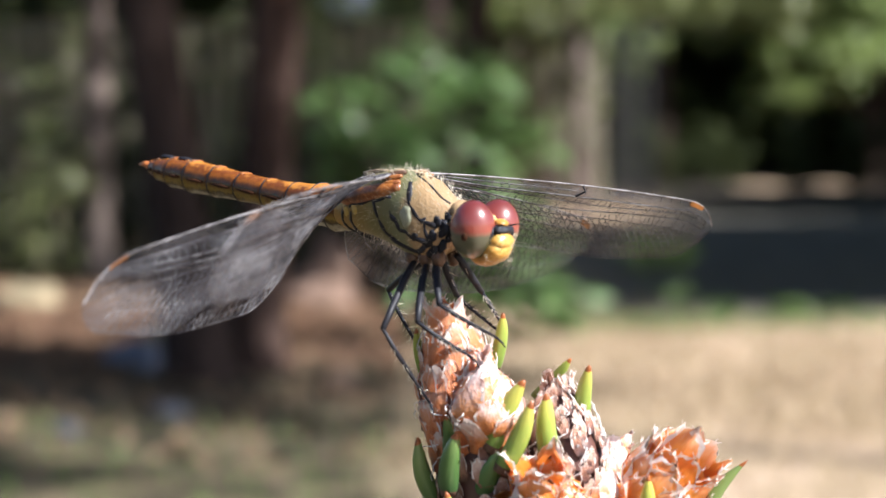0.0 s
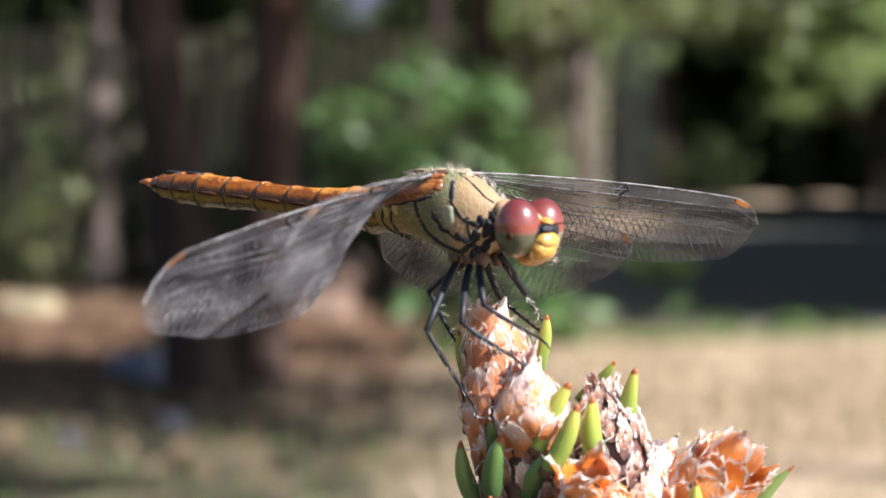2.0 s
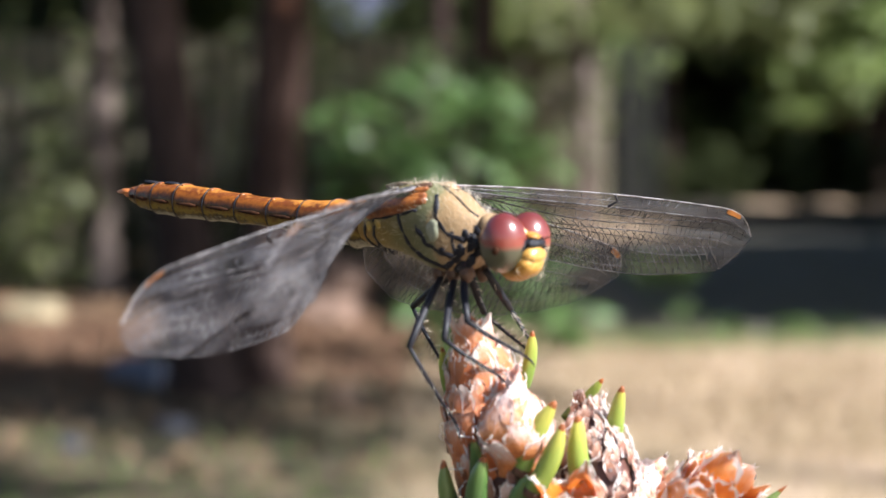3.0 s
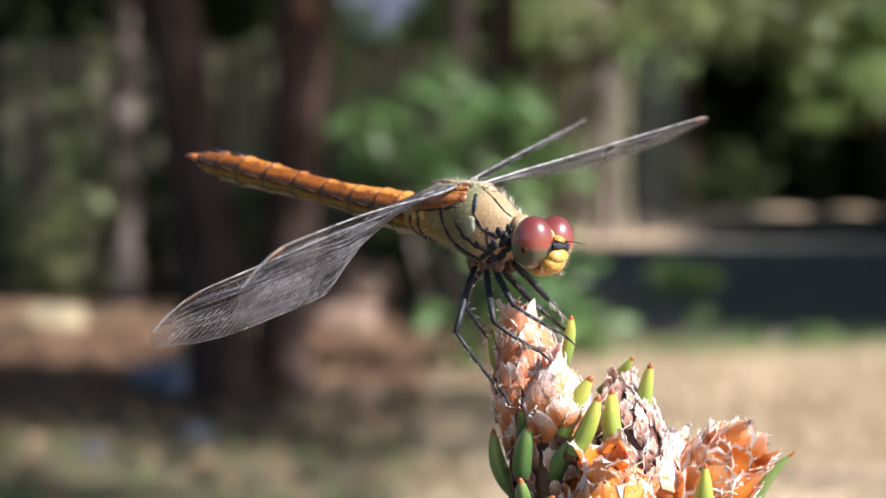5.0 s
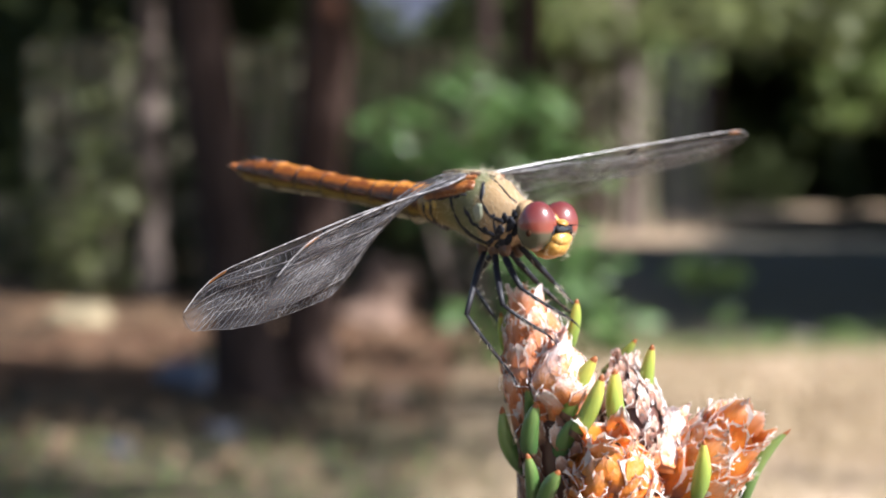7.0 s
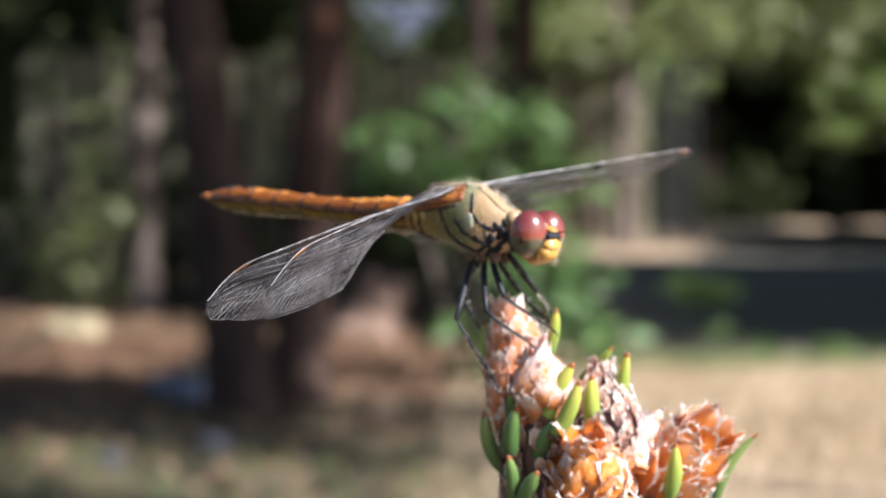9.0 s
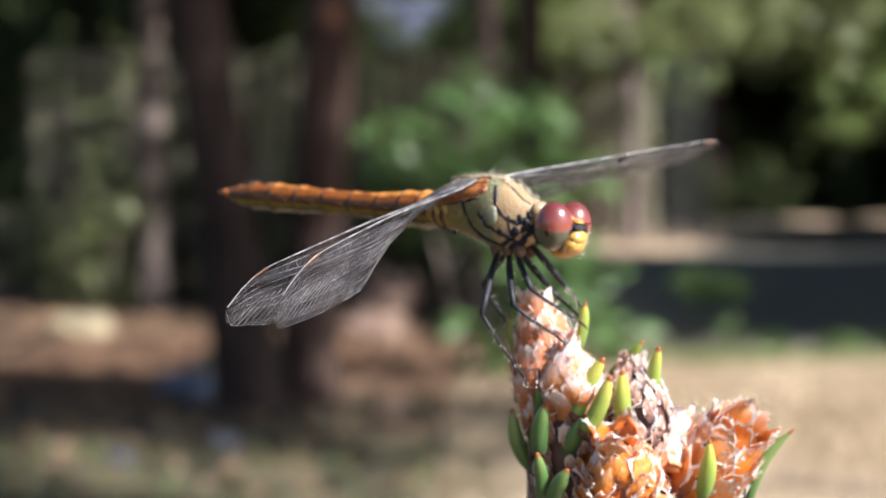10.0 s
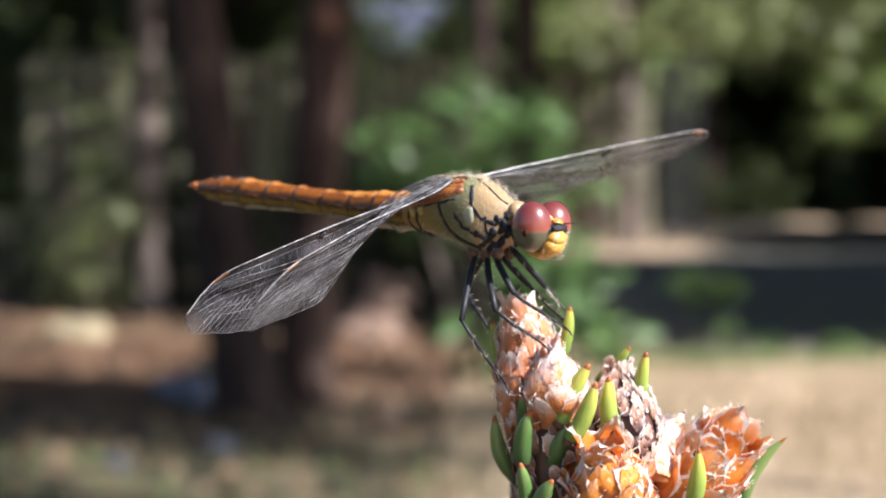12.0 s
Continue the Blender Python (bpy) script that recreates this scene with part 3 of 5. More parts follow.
def build_garden():
    build_ground()
    # three pines close behind the lawn, one pale trunk and the wood behind
    build_tree("pine_tree", "tall dark pine with rough bark, leaning a little", (-1.04, 9.00, 0.00), (-2.05, 9.00, 6.81), 0.138, 0.07, PINE_BARK, PINE_SHADE_LEAF, (2.9, 7.0), 2.5, 85, 110, 0.18, 11, 0.5)
    pine = build_tree("pine_tree", "tall pine with reddish bark, sunlit along one side", (-0.87, 9.35, 0.00), (-0.30, 9.35, 8.16), 0.125, 0.075, RED_BARK, PINE_SHADE_LEAF, (3.0, 7.6), 2.2, 75, 100, 0.18, 12, 0.5)
    scar = part("limb_scar", blob((0, 0, 0), (0.05, 0.03, 0.065), wobble=0.3), SCALE_WOOD, pine, "brown scar of a cut limb")
    scar.location = (0.13, -0.115, 1.72)
    build_tree("pine_tree", "slender pine trunk beside the board fence", (-2.57, 15.50, 0.00), (-2.60, 15.50, 8.07), 0.105, 0.06, GREY_BARK, PINE_SHADE_LEAF, (3.4, 8.5), 2.6, 80, 100, 0.2, 13, 0.4)
    build_tree("birch_tree", "pale trunk standing in the sun beyond the shrub", (2.05, 31.60, 0.00), (1.95, 31.60, 6.4), 0.155, 0.11, GREY_BARK, DULL_LEAF, (2.9, 7.5), 2.4, 70, 90, 0.2, 14, 0.55)
    build_tree("oak_tree", "leafy tree deep in the wood, leaves darkened for shade", (6.9, 63.00, 0.00), (7.0, 63.00, 10.31), 0.36, 0.25, PINE_BARK, PINE_SHADE_LEAF, (0.9, 10.0), 4.6, 170, 130, 0.4, 15, 0.3)
    build_tree("oak_tree", "broad leafy tree with drooping sunlit branches", (10.7, 52.00, 0.00), (10.7, 52.00, 9.0), 0.34, 0.2, PINE_BARK, TREE_LEAF, (2.2, 8.5), 3.2, 120, 130, 0.30, 16, 0.2)
    build_tree("oak_tree", "dull olive leafy tree with a high crown", (5.2, 50.00, 0.00), (5.1, 50.00, 10.19), 0.25, 0.2, PINE_BARK, DULL_LEAF, (4.2, 10.5), 5.2, 200, 130, 0.32, 17, 0.45)
    build_tree("oak_tree", "leafy tree deep in the wood, leaves darkened for shade", (3.2, 62.00, 0.00), (3.2, 62.00, 9.46), 0.3, 0.2, PINE_BARK, PINE_SHADE_LEAF, (0.8, 9.0), 4.4, 170, 130, 0.4, 18, 0.2)
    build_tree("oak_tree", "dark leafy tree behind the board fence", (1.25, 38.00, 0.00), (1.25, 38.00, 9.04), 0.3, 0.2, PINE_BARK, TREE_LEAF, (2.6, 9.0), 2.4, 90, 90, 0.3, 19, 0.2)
    build_tree("oak_tree", "dark leafy tree behind the board fence", (-5.65, 30.00, 0.00), (-5.65, 30.00, 7.34), 0.3, 0.2, PINE_BARK, PINE_SHADE_LEAF, (1.2, 9.0), 4.5, 140, 110, 0.28, 20, 0.2)
    build_tree("oak_tree", "dark leafy tree behind the board fence", (-4.03, 32.00, 0.00), (-4.03, 32.00, 7.77), 0.3, 0.2, PINE_BARK, PINE_SHADE_LEAF, (1.6, 9.0), 1.5, 90, 90, 0.26, 21, 0.2)
    build_tree("oak_tree", "dark leafy tree behind the board fence", (-3.0, 25.00, 0.00), (-3.0, 25.00, 7.0), 0.2, 0.14, PINE_BARK, PINE_SHADE_LEAF, (1.5, 7.5), 1.7, 90, 120, 0.2, 28, 0.3)
    build_tree("oak_tree", "dark leafy tree behind the board fence", (-0.2, 30.00, 0.00), (-0.2, 30.00, 7.0), 0.2, 0.14, PINE_BARK, PINE_SHADE_LEAF, (1.0, 3.4), 1.3, 60, 120, 0.2, 29, 0.3)
    # trees added at the side, mostly unseen, to shade the wood's inside
    for k, (x, y) in enumerate(((14.5, 58.0), (19.0, 57.0), (17.5, 63.0))):
        build_tree("oak_tree", "tall leafy tree added at the side to shade the wood", (x, y, 0), (x, y, 12.0), 0.36, 0.2, PINE_BARK, TREE_LEAF, (2.4, 12.5), 5.2, 170, 130, 0.36, 80 + k, 0.25)
    # unseen trees added to shade the far part of the road
    build_tree("oak_tree", "unseen broad tree added to shade the road", (12.2, 27.6, 0), (12.2, 27.6, 7.0), 0.28, 0.18, PINE_BARK, TREE_LEAF, (1.8, 7.0), 4.0, 150, 140, 0.3, 84, 0.3)
    build_tree("oak_tree", "unseen broad tree added to shade the road", (12.4, 34.8, 0), (12.4, 34.8, 7.5), 0.28, 0.18, PINE_BARK, TREE_LEAF, (1.8, 7.0), 4.0, 150, 140, 0.3, 85, 0.3)
    build_tree("oak_tree", "unseen broad tree added to shade the road", (15.6, 40.0, 0), (15.6, 40.0, 7.5), 0.28, 0.18, PINE_BARK, TREE_LEAF, (1.8, 7.0), 4.0, 150, 140, 0.3, 86, 0.3)
    # added pine, crown out of view, to shade the trees beyond the fence
    build_tree("pine_tree", "tall pine added to shade the trees beyond the fence, trunk hidden", (-0.1, 20.5, 0), (-0.1, 20.5, 9.4), 0.13, 0.07, PINE_BARK, PINE_SHADE_LEAF, (5.0, 9.6), 3.6, 120, 110, 0.2, 85, 0.6)
    # trees added close beside the view to keep the road, the fence and the soil in shade
    build_tree("pine_tree", "pine added to shade the fence, mostly hidden behind the shrub", (0.24, 14.80, 0.00), (0.26, 14.80, 8.34), 0.11, 0.07, PINE_BARK, PINE_SHADE_LEAF, (3.4, 8.4), 2.8, 56, 110, 0.2, 22, 0.5)
    build_tree("oak_tree", "unseen broad tree added to shade the road", (6.6, 13.4, 0), (6.8, 13.4, 8.0), 0.25, 0.16, PINE_BARK, TREE_LEAF, (3.3, 8.5), 4.2, 190, 170, 0.28, 23, 0.3)
    build_tree("oak_tree", "unseen broad tree added to shade the road", (8.8, 18.6, 0), (8.8, 18.6, 8.0), 0.28, 0.18, PINE_BARK, TREE_LEAF, (4.0, 8.0), 4.6, 180, 170, 0.3, 24, 0.3)
    build_tree("oak_tree", "unseen low broad tree added to shade the road", (11.6, 22.5, 0), (11.6, 22.5, 5.0), 0.26, 0.16, PINE_BARK, TREE_LEAF, (1.6, 5.0), 3.6, 190, 170, 0.3, 27, 0.3)
    build_tree("pine_tree", "unseen tall pine added at the side to shade the bare soil", (6.5, 3.2, 0), (6.5, 3.2, 10.2), 0.12, 0.05, PINE_BARK, PINE_SHADE_LEAF, (8.3, 10.8), 2.3, 52, 66, 0.22, 26, 0.6)
    # far edge of the wood, one uncountable mass, shade put into its leaf colour
    rnd = random.Random(5)
    clumps = []
    for i in range(760):
        x = rnd.uniform(-40, 52)
        clumps.append(((x, rnd.uniform(67, 84), 12 * rnd.random() ** 1.2), (2.6, 2.0, 1.6)))
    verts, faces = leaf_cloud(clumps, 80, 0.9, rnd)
    tagged(new("far_wood", raw_mesh("far_wood", verts, faces, PINE_SHADE_LEAF)), "wood edge closing the far side of the garden, darkened for shade", "wood", kind="stuff")
    build_house()
    build_fence((-3.84, 17.20, 0.00), 2.2 * 1.94, 26, 1.98, 3)
    build_fence((0.84, 32.00, 0.00), 1.62, 10, 2.9, 4)
    # fence section coloured dark in place of the shade on it
    build_fence((2.56, 32.10, 0.00), 0.66, 4, 2.8, 6, SHADED_WOOD, "board fence section with shade put into its dark colour")
    # leafy shrub behind the dragonfly
    rnd = random.Random(8)
    clumps = []
    for cx, cz, s in ((-0.36, 1.18, 0.24), (-0.12, 1.38, 0.22), (0.16, 1.30, 0.24), (0.34, 1.05, 0.22), (-0.05, 1.02, 0.28), (0.10, 0.72, 0.25), (-0.22, 0.78, 0.22), (0.30, 0.62, 0.2), (0.16, 0.38, 0.22), (0.34, 0.24, 0.2), (-0.02, 0.22, 0.2), (0.40, 0.45, 0.2), (0.52, 0.2, 0.16), (-0.42, 1.0, 0.16)):
        clumps.append(((cx * 1.12, rnd.uniform(-0.2, 0.2), cz), (s * 1.05, s, s * 0.8)))
    build_shrub("broadleaf_shrub", "glossy green broadleaf shrub in dappled sun", (-0.04, 10.40, 0.00), clumps, 46, 0.15, LEAF, 31, 9)
    for px, place in ((33, (-2.98, 15.40, 0.00)), (34, (-1.50, 15.60, 0.00)), (35, (-3.53, 16.00, 0.00))):
        build_shrub("low_shrub", "dull green low shrub growing along the fence", place, [((-0.2, 0, 0.5), (0.3, 0.2, 0.35)), ((0.15, 0, 0.75), (0.3, 0.2, 0.4)), ((0.05, 0, 0.2), (0.35, 0.25, 0.2))], 160, 0.08, DULL_LEAF if px == 33 else PINE_SHADE_LEAF, px, 5, group="low shrubs along the fence")
    rnd = random.Random(10)
    # bushes whose near-black leaf colour carries the shade low on the fence
    for k in range(9):
        tall = (1.9, 1.75, 1.2, 1.45, 1.1, 0.8, 1.25, 1.0, 1.2)[k]
        clumps = [((rnd.uniform(-0.3, 0.3), rnd.uniform(-0.12, 0.12), tall * (0.12 + 0.8 * i / 6) + rnd.uniform(-0.08, 0.08)), (0.24, 0.16, 0.16)) for i in range(7)]
        build_shrub("hedge_bush", "bush growing against the board fence, leaves darkened for shade", (-3.9 + 0.46 * k, 16.75, 0.0), clumps, 60, 0.09, PINE_SHADE_LEAF, 70 + k, 5, 0.014, PINE_BARK, group="bushes along the fence")
    rnd = random.Random(9)
    for k, place in ((56, (1.05, 31.2, 0.0)), (57, (1.52, 31.0, 0.0)), (58, (2.15, 31.1, 0.0)), (51, (-2.95, 16.40, 0.00)), (52, (-1.66, 16.20, 0.00)), (53, (-1.48, 16.60, 0.00)), (54, (-3.38, 16.30, 0.00)), (55, (-0.84, 16.80, 0.00))):
        clumps = [((rnd.uniform(-0.22, 0.22), rnd.uniform(-0.15, 0.15), 0.35 + 0.24 * i if k < 56 else 1.0 + 0.27 * i), (0.12, 0.12, 0.12)) for i in range(8)]
        build_shrub("sapling", "thin sunlit sapling with pale green leaves", place, clumps, 14 if k < 56 else 22, 0.11 if k < 56 else 0.13, DULL_LEAF, k, 8, group="saplings along the fence")
    build_shrub("low_plant", "small green plant at the road's edge", (1.25, 12.30, 0.00), [((-0.07, 0, 0.36), (0.12, 0.1, 0.085)), ((0.10, 0, 0.37), (0.12, 0.1, 0.085))], 90, 0.08, WEED, 32, 3, 0.005, WEED)
    for px, py, height, wide, seed in ((1.37, 12.15, 0.20, 0.08, 61), (1.64, 12.25, 0.08, 0.11, 62), (2.02, 12.20, 0.07, 0.13, 63), (2.30, 12.30, 0.06, 0.10, 64)):
        build_shrub("low_plant", "low green weed tuft at the road's edge", (px, py, 0.0), [((0, 0, height * 0.55), (wide, 0.09, height * 0.5))], 60, 0.07, WEED, seed, 3, 0.005, WEED)
    # shrubs added as dark gaps between the sun patches, shade in their colour
    for k, place in ((36, (4.22, 45.00, 0.00)), (37, (5.56, 45.00, 0.00)), (38, (6.68, 40.00, 0.00)), (39, (7.93, 40.00, 0.00)), (40, (8.58, 40.00, 0.00))):
        build_shrub("shade_shrub", "added low shrub at the wood's edge, darkened for shade", place, [((-0.5, 0, 0.5), (0.6, 0.4, 0.5)), ((0.5, 0, 0.6), (0.6, 0.4, 0.6)), ((0, 0, 1.0), (0.7, 0.5, 0.6))] if k < 38 else [((0, 0, 0.5), (0.36, 0.3, 0.5)), ((0, 0, 1.1), (0.36, 0.3, 0.5))], 160, 0.2, PINE_SHADE_LEAF, k, 4, group="dark shrubs at the wood's edge")
    build_rock("stone", "blue-grey stone lying in the needle litter", (-1.37, 9.40, 0.00), (0.15, 0.11, 0.085), ROCK, 1)
    build_rock("stone", "small pale stone on the bare soil", (-0.43, 8.70, 0.00), (0.07, 0.05, 0.04), PALE_ROCK_SUN, 2)
    # three mounds added in place of sunlit patches of ground
    build_rock("boulder", "low pinkish mound standing in for sunlit ground behind the pines", (-0.74, 12.90, 0.00), (0.21, 0.15, 0.11), PALE_ROCK_SUN, 3)
    build_rock("boulder", "pale pinkish mound behind the low one, also for sunlit ground", (-0.72, 13.70, 0.00), (0.22, 0.15, 0.26), PALE_ROCK_SUN, 5)
    build_rock("boulder", "low sandy mound standing in for a sunlit patch beside the fence", (-2.63, 13.20, 0.00), (0.22, 0.16, 0.085), SUN_PATCH, 4)
    # added bump in place of a small bright highlight
    build_rock("stone", "round sandy bump standing in for a highlight beside the pine's foot", (-1.43, 10.30, 0.00), (0.07, 0.06, 0.07), SUN_PATCH, 6)
    build_rock("stone", "small blue-grey stone in the rough grass", (-1.02, 7.70, 0.00), (0.07, 0.05, 0.03), SHADED_ROCK, 7)
    build_rock("stone", "small blue-grey stone in the rough grass", (-1.31, 7.20, 0.00), (0.05, 0.04, 0.03), SHADED_ROCK, 8)
    blades("lawn_grass", "short dry straw-coloured lawn grass", "grass", 14000, ((-0.2, 3.4), (5.4, 11.6)), (0.02, 0.06), GRASS, 0.006, 0.8, 41)
    blades("lawn_edge", "taller green weeds along the lawn's far edge", "grass", 2200, ((0.5, 3.6), (11.0, 11.8)), (0.03, 0.07), WEED, 0.008, 0.6, 42)
    blades("rough_grass", "sparse greenish grass under the pines", "grass", 450, ((-1.8, 0.0), (5.2, 7.6)), (0.02, 0.07), WEED, 0.006, 0.8, 43)
    blades("leaf_litter", "scattered dead leaves and bark on the soil", "litter", 900, ((-2.7, 0.2), (6.4, 13.2)), (0.01, 0.05), DEAD_LEAF, 0.035, 1.6, 45)
    blades("needle_litter", "fallen brown needles and twigs on bare soil", "litter", 5000, ((-2.6, 0.2), (9.4, 12.8)), (0.01, 0.04), LITTER, 0.012, 2.5, 44)


# ---- pine shoot ----
def frame_along(at, y_dir, out):
    """Matrix with y along y_dir and z towards out."""
    y = Vector(y_dir).normalized()
    z = (Vector(out) - y * Vector(out).dot(y)).normalized()
    x = y.cross(z)
    m = Matrix((x, y, z)).transposed().to_4x4()
    m.translation = at
    return m


def build_bud(parent, label, base, tip, radius, scales, material, seed, size=2.5, wide=0.7, lift=0.15, ragged=1.0, start=0.0, end=0.92, profile=(0.75, 1.0, 0.95, 0.7, 0.12), crumple=0.10, threads=16, full=1.0, rim=None, point=0.0):
    """A bud: a lumpy core wrapped in overlapping scales set in a spiral, with threads of dried resin. base, tip: places in the shoot's space; size, lift in millimetres."""
    rnd = random.Random(seed)
    base, tip = Vector(base), Vector(tip)
    axis = tip - base
    length = axis.length
    a = axis.normalized()
    s = a.orthogonal().normalized()
    b = a.cross(s)

    def girth(f):
        if f > 1:
            return radius * max(0.05, profile[-1] * (1 - 0.45 * (f - 1)))
        k = max(0.0, f) * (len(profile) - 1)
        i = min(len(profile) - 2, int(k))
        k -= i
        k = k * k * (3 - 2 * k) * 0.5 + k * 0.5
        return radius * (profile[i] + (profile[i + 1] - profile[i]) * k)

    def skin(f, q, off):
        d = s * math.cos(q) + b * math.sin(q)
        lump = 1 + 0.16 * noise.noise(Vector((math.cos(q) * 1.4, math.sin(q) * 1.4, f * 2.2 + seed * 3.1)))
        return base + axis * f + d * (girth(f) * lump + off)
    rings = [[skin(full * i / 9, 2 * math.pi * k / 18, -0.16 * MM) for k in range(18)] for i in range(10)]
    core = part("bud", loft(rings), material, parent, label)
    cols = (-1.0, -0.91, -0.45, 0.0, 0.45, 0.91, 1.0)
    rows = 7
    for i in range(scales):
        f0 = start + (end - start) * (i / scales)
        q0 = i * 2.39996 + rnd.uniform(-0.3, 0.3)
        k = size * rnd.uniform(0.75, 1.2)
        span = k * MM / length
        slew = rnd.uniform(-0.12, 0.12)
        out = s * math.cos(q0) + b * math.sin(q0)
        m = frame_along(skin(f0, q0, 0), a, out) @ Matrix.Diagonal((k * MM, k * MM, k * MM, 1))
        back = m.inverted()
        bm = bmesh.new()
        bend = lift * rnd.uniform(0.5, 1.4)
        top = []
        for j in range(rows):
            y = j / (rows - 1)
            w = wide * (0.62 + 0.38 * math.sin(math.pi * min(0.5, y * 1.2))) * (1 - (0.72 + point) * max(0, y - 0.45) ** 1.5 / 0.41) * 0.5 * k
            row = []
            for c in cols:
                edge = abs(c) == 1 or j == rows - 1
                jag = rnd.uniform(-0.5, 0.9) * 0.06 * k * ragged if edge and j else 0.0
                f = f0 + span * (y * full + (-0.10 * c * c if j == rows - 1 else 0)) + jag * MM / length * 0.6
                r = max(girth(f), 0.35 * radius)
                q = q0 + slew * y + (c * w + (jag * c if abs(c) == 1 else 0)) * MM / r
                off = 0.10 + bend * y * y - 0.05 * abs(c) + crumple * noise.noise(Vector((q * 2.2, f * length * 1100, i * 1.7))) + crumple * 0.6 * noise.noise(Vector((q * 7, f * length * 3200, i * 0.7)))
                if edge and j > 1:
                    off += rnd.uniform(-0.02, 0.10) * ragged
                row.append(back @ skin(f, q, off * MM))
            top.append(row)
        thick = Vector((0, 0, 0.035))
        over = [[bm.verts.new(p) for p in r] for r in top]
        under = [[bm.verts.new(top[j][c] - thick) for c in (0, 3, 6)] for j in (0, 3, 6)]
        for j in range(rows - 1):
            for c in range(6):
                bm.faces.new((over[j][c], over[j][c + 1], over[j + 1][c + 1], over[j + 1][c])).material_index = 1 if (c in (0, 5) and j > 1) or j == rows - 2 and c % 2 == i % 2 else 0
        for j in range(2):
            for c in range(2):
                bm.faces.new((under[j][c], under[j + 1][c], under[j + 1][c + 1], under[j][c + 1]))
        for _ in range(int(7 * ragged)):
            j = rnd.randint(3, rows - 1)
            c = rnd.choice((0, 6)) if j < rows - 1 else rnd.randint(0, 6)
            p = top[j][c]
            far = p + Vector((math.copysign(rnd.uniform(0.0, 0.09), cols[c]), rnd.uniform(0.03, 0.12), rnd.uniform(-0.03, 0.08)))
            bm.faces.new([bm.verts.new(v) for v in (p, p + Vector((0.025, 0.02, 0.02)), far)]).material_index = 1
        ob = part("scale", bm, [material, rim or FRINGE], core)
        ob.matrix_basis = m
    bm = bmesh.new()
    for _ in range(threads):
        f, q = rnd.uniform(0.0, 0.85), rnd.uniform(0, 6.283)
        df, dq = rnd.uniform(-0.05, 0.07), rnd.uniform(-0.12, 0.12)
        pts = []
        for j in range(7):
            pts.append(skin(f, q, (0.30 + lift * 0.5 + rnd.uniform(-0.06, 0.16)) * MM))
            f += df * rnd.uniform(0.3, 1.5)
            q += dq + rnd.uniform(-0.12, 0.12)
        tube(pts, [MM * 0.042 * rnd.uniform(0.5, 1.4) for _ in pts], 4, bm)
    if threads:
        tagged(part("resin", bm, RESIN, core, "threads of dried white resin"), kind="stuff")
    return core


def build_needle(parent, base, tip, width, material, seed, curve=0.05, sharp=False):
    """A short thick needle, flat on one side, with a small brown tip and an orange sheath at its foot."""
    rnd = random.Random(seed)
    base, tip = Vector(base), Vector(tip)
    length = (tip - base).length
    rings = []
    prof = (0.62, 0.80, 0.95, 1.0, 0.98, 0.92, 0.80, 0.62, 0.44, 0.27, 0.18, 0.06) if sharp else (0.78, 0.92, 1.0, 1.0, 0.98, 0.93, 0.85, 0.73, 0.58, 0.40, 0.32, 0.12)
    rise = [0, 0.1, 0.2, 0.32, 0.44, 0.56, 0.67, 0.77, 0.85, 0.92, 0.955, 1.0]
    for f, w in zip(rise, prof):
        bend = curve * length * math.sin(f * math.pi) * (1 if seed % 2 else -1)
        k = 1 + 0.06 * noise.noise(Vector((f * 5, seed, 0)))
        rings.append([Vector((math.cos(q) * width / 2 * w * k + bend, math.sin(q) * width / 2 * w * (0.75 if math.sin(q) > 0 else 0.40), length * f)) for q in [2 * math.pi * k2 / 12 for k2 in range(12)]])
    bm = loft(rings)
    for f in bm.faces:
        z = f.calc_center_median().z / length
        f.material_index = 1 if z > 0.93 else 2 if z < 0.05 else 0
    a = (tip - base).normalized()
    z = a
    x = z.cross(Vector((0, 1, 0))).normalized()
    y = z.cross(x)
    m = Matrix((x, y, z)).transposed().to_4x4() @ Euler((0, 0, rnd.uniform(-0.4, 0.4))).to_matrix().to_4x4()
    m.translation = base
    return part("needle", bm, [material, NEEDLE_TIP, SHEATH if seed == 5 else STEM], parent, at=m)


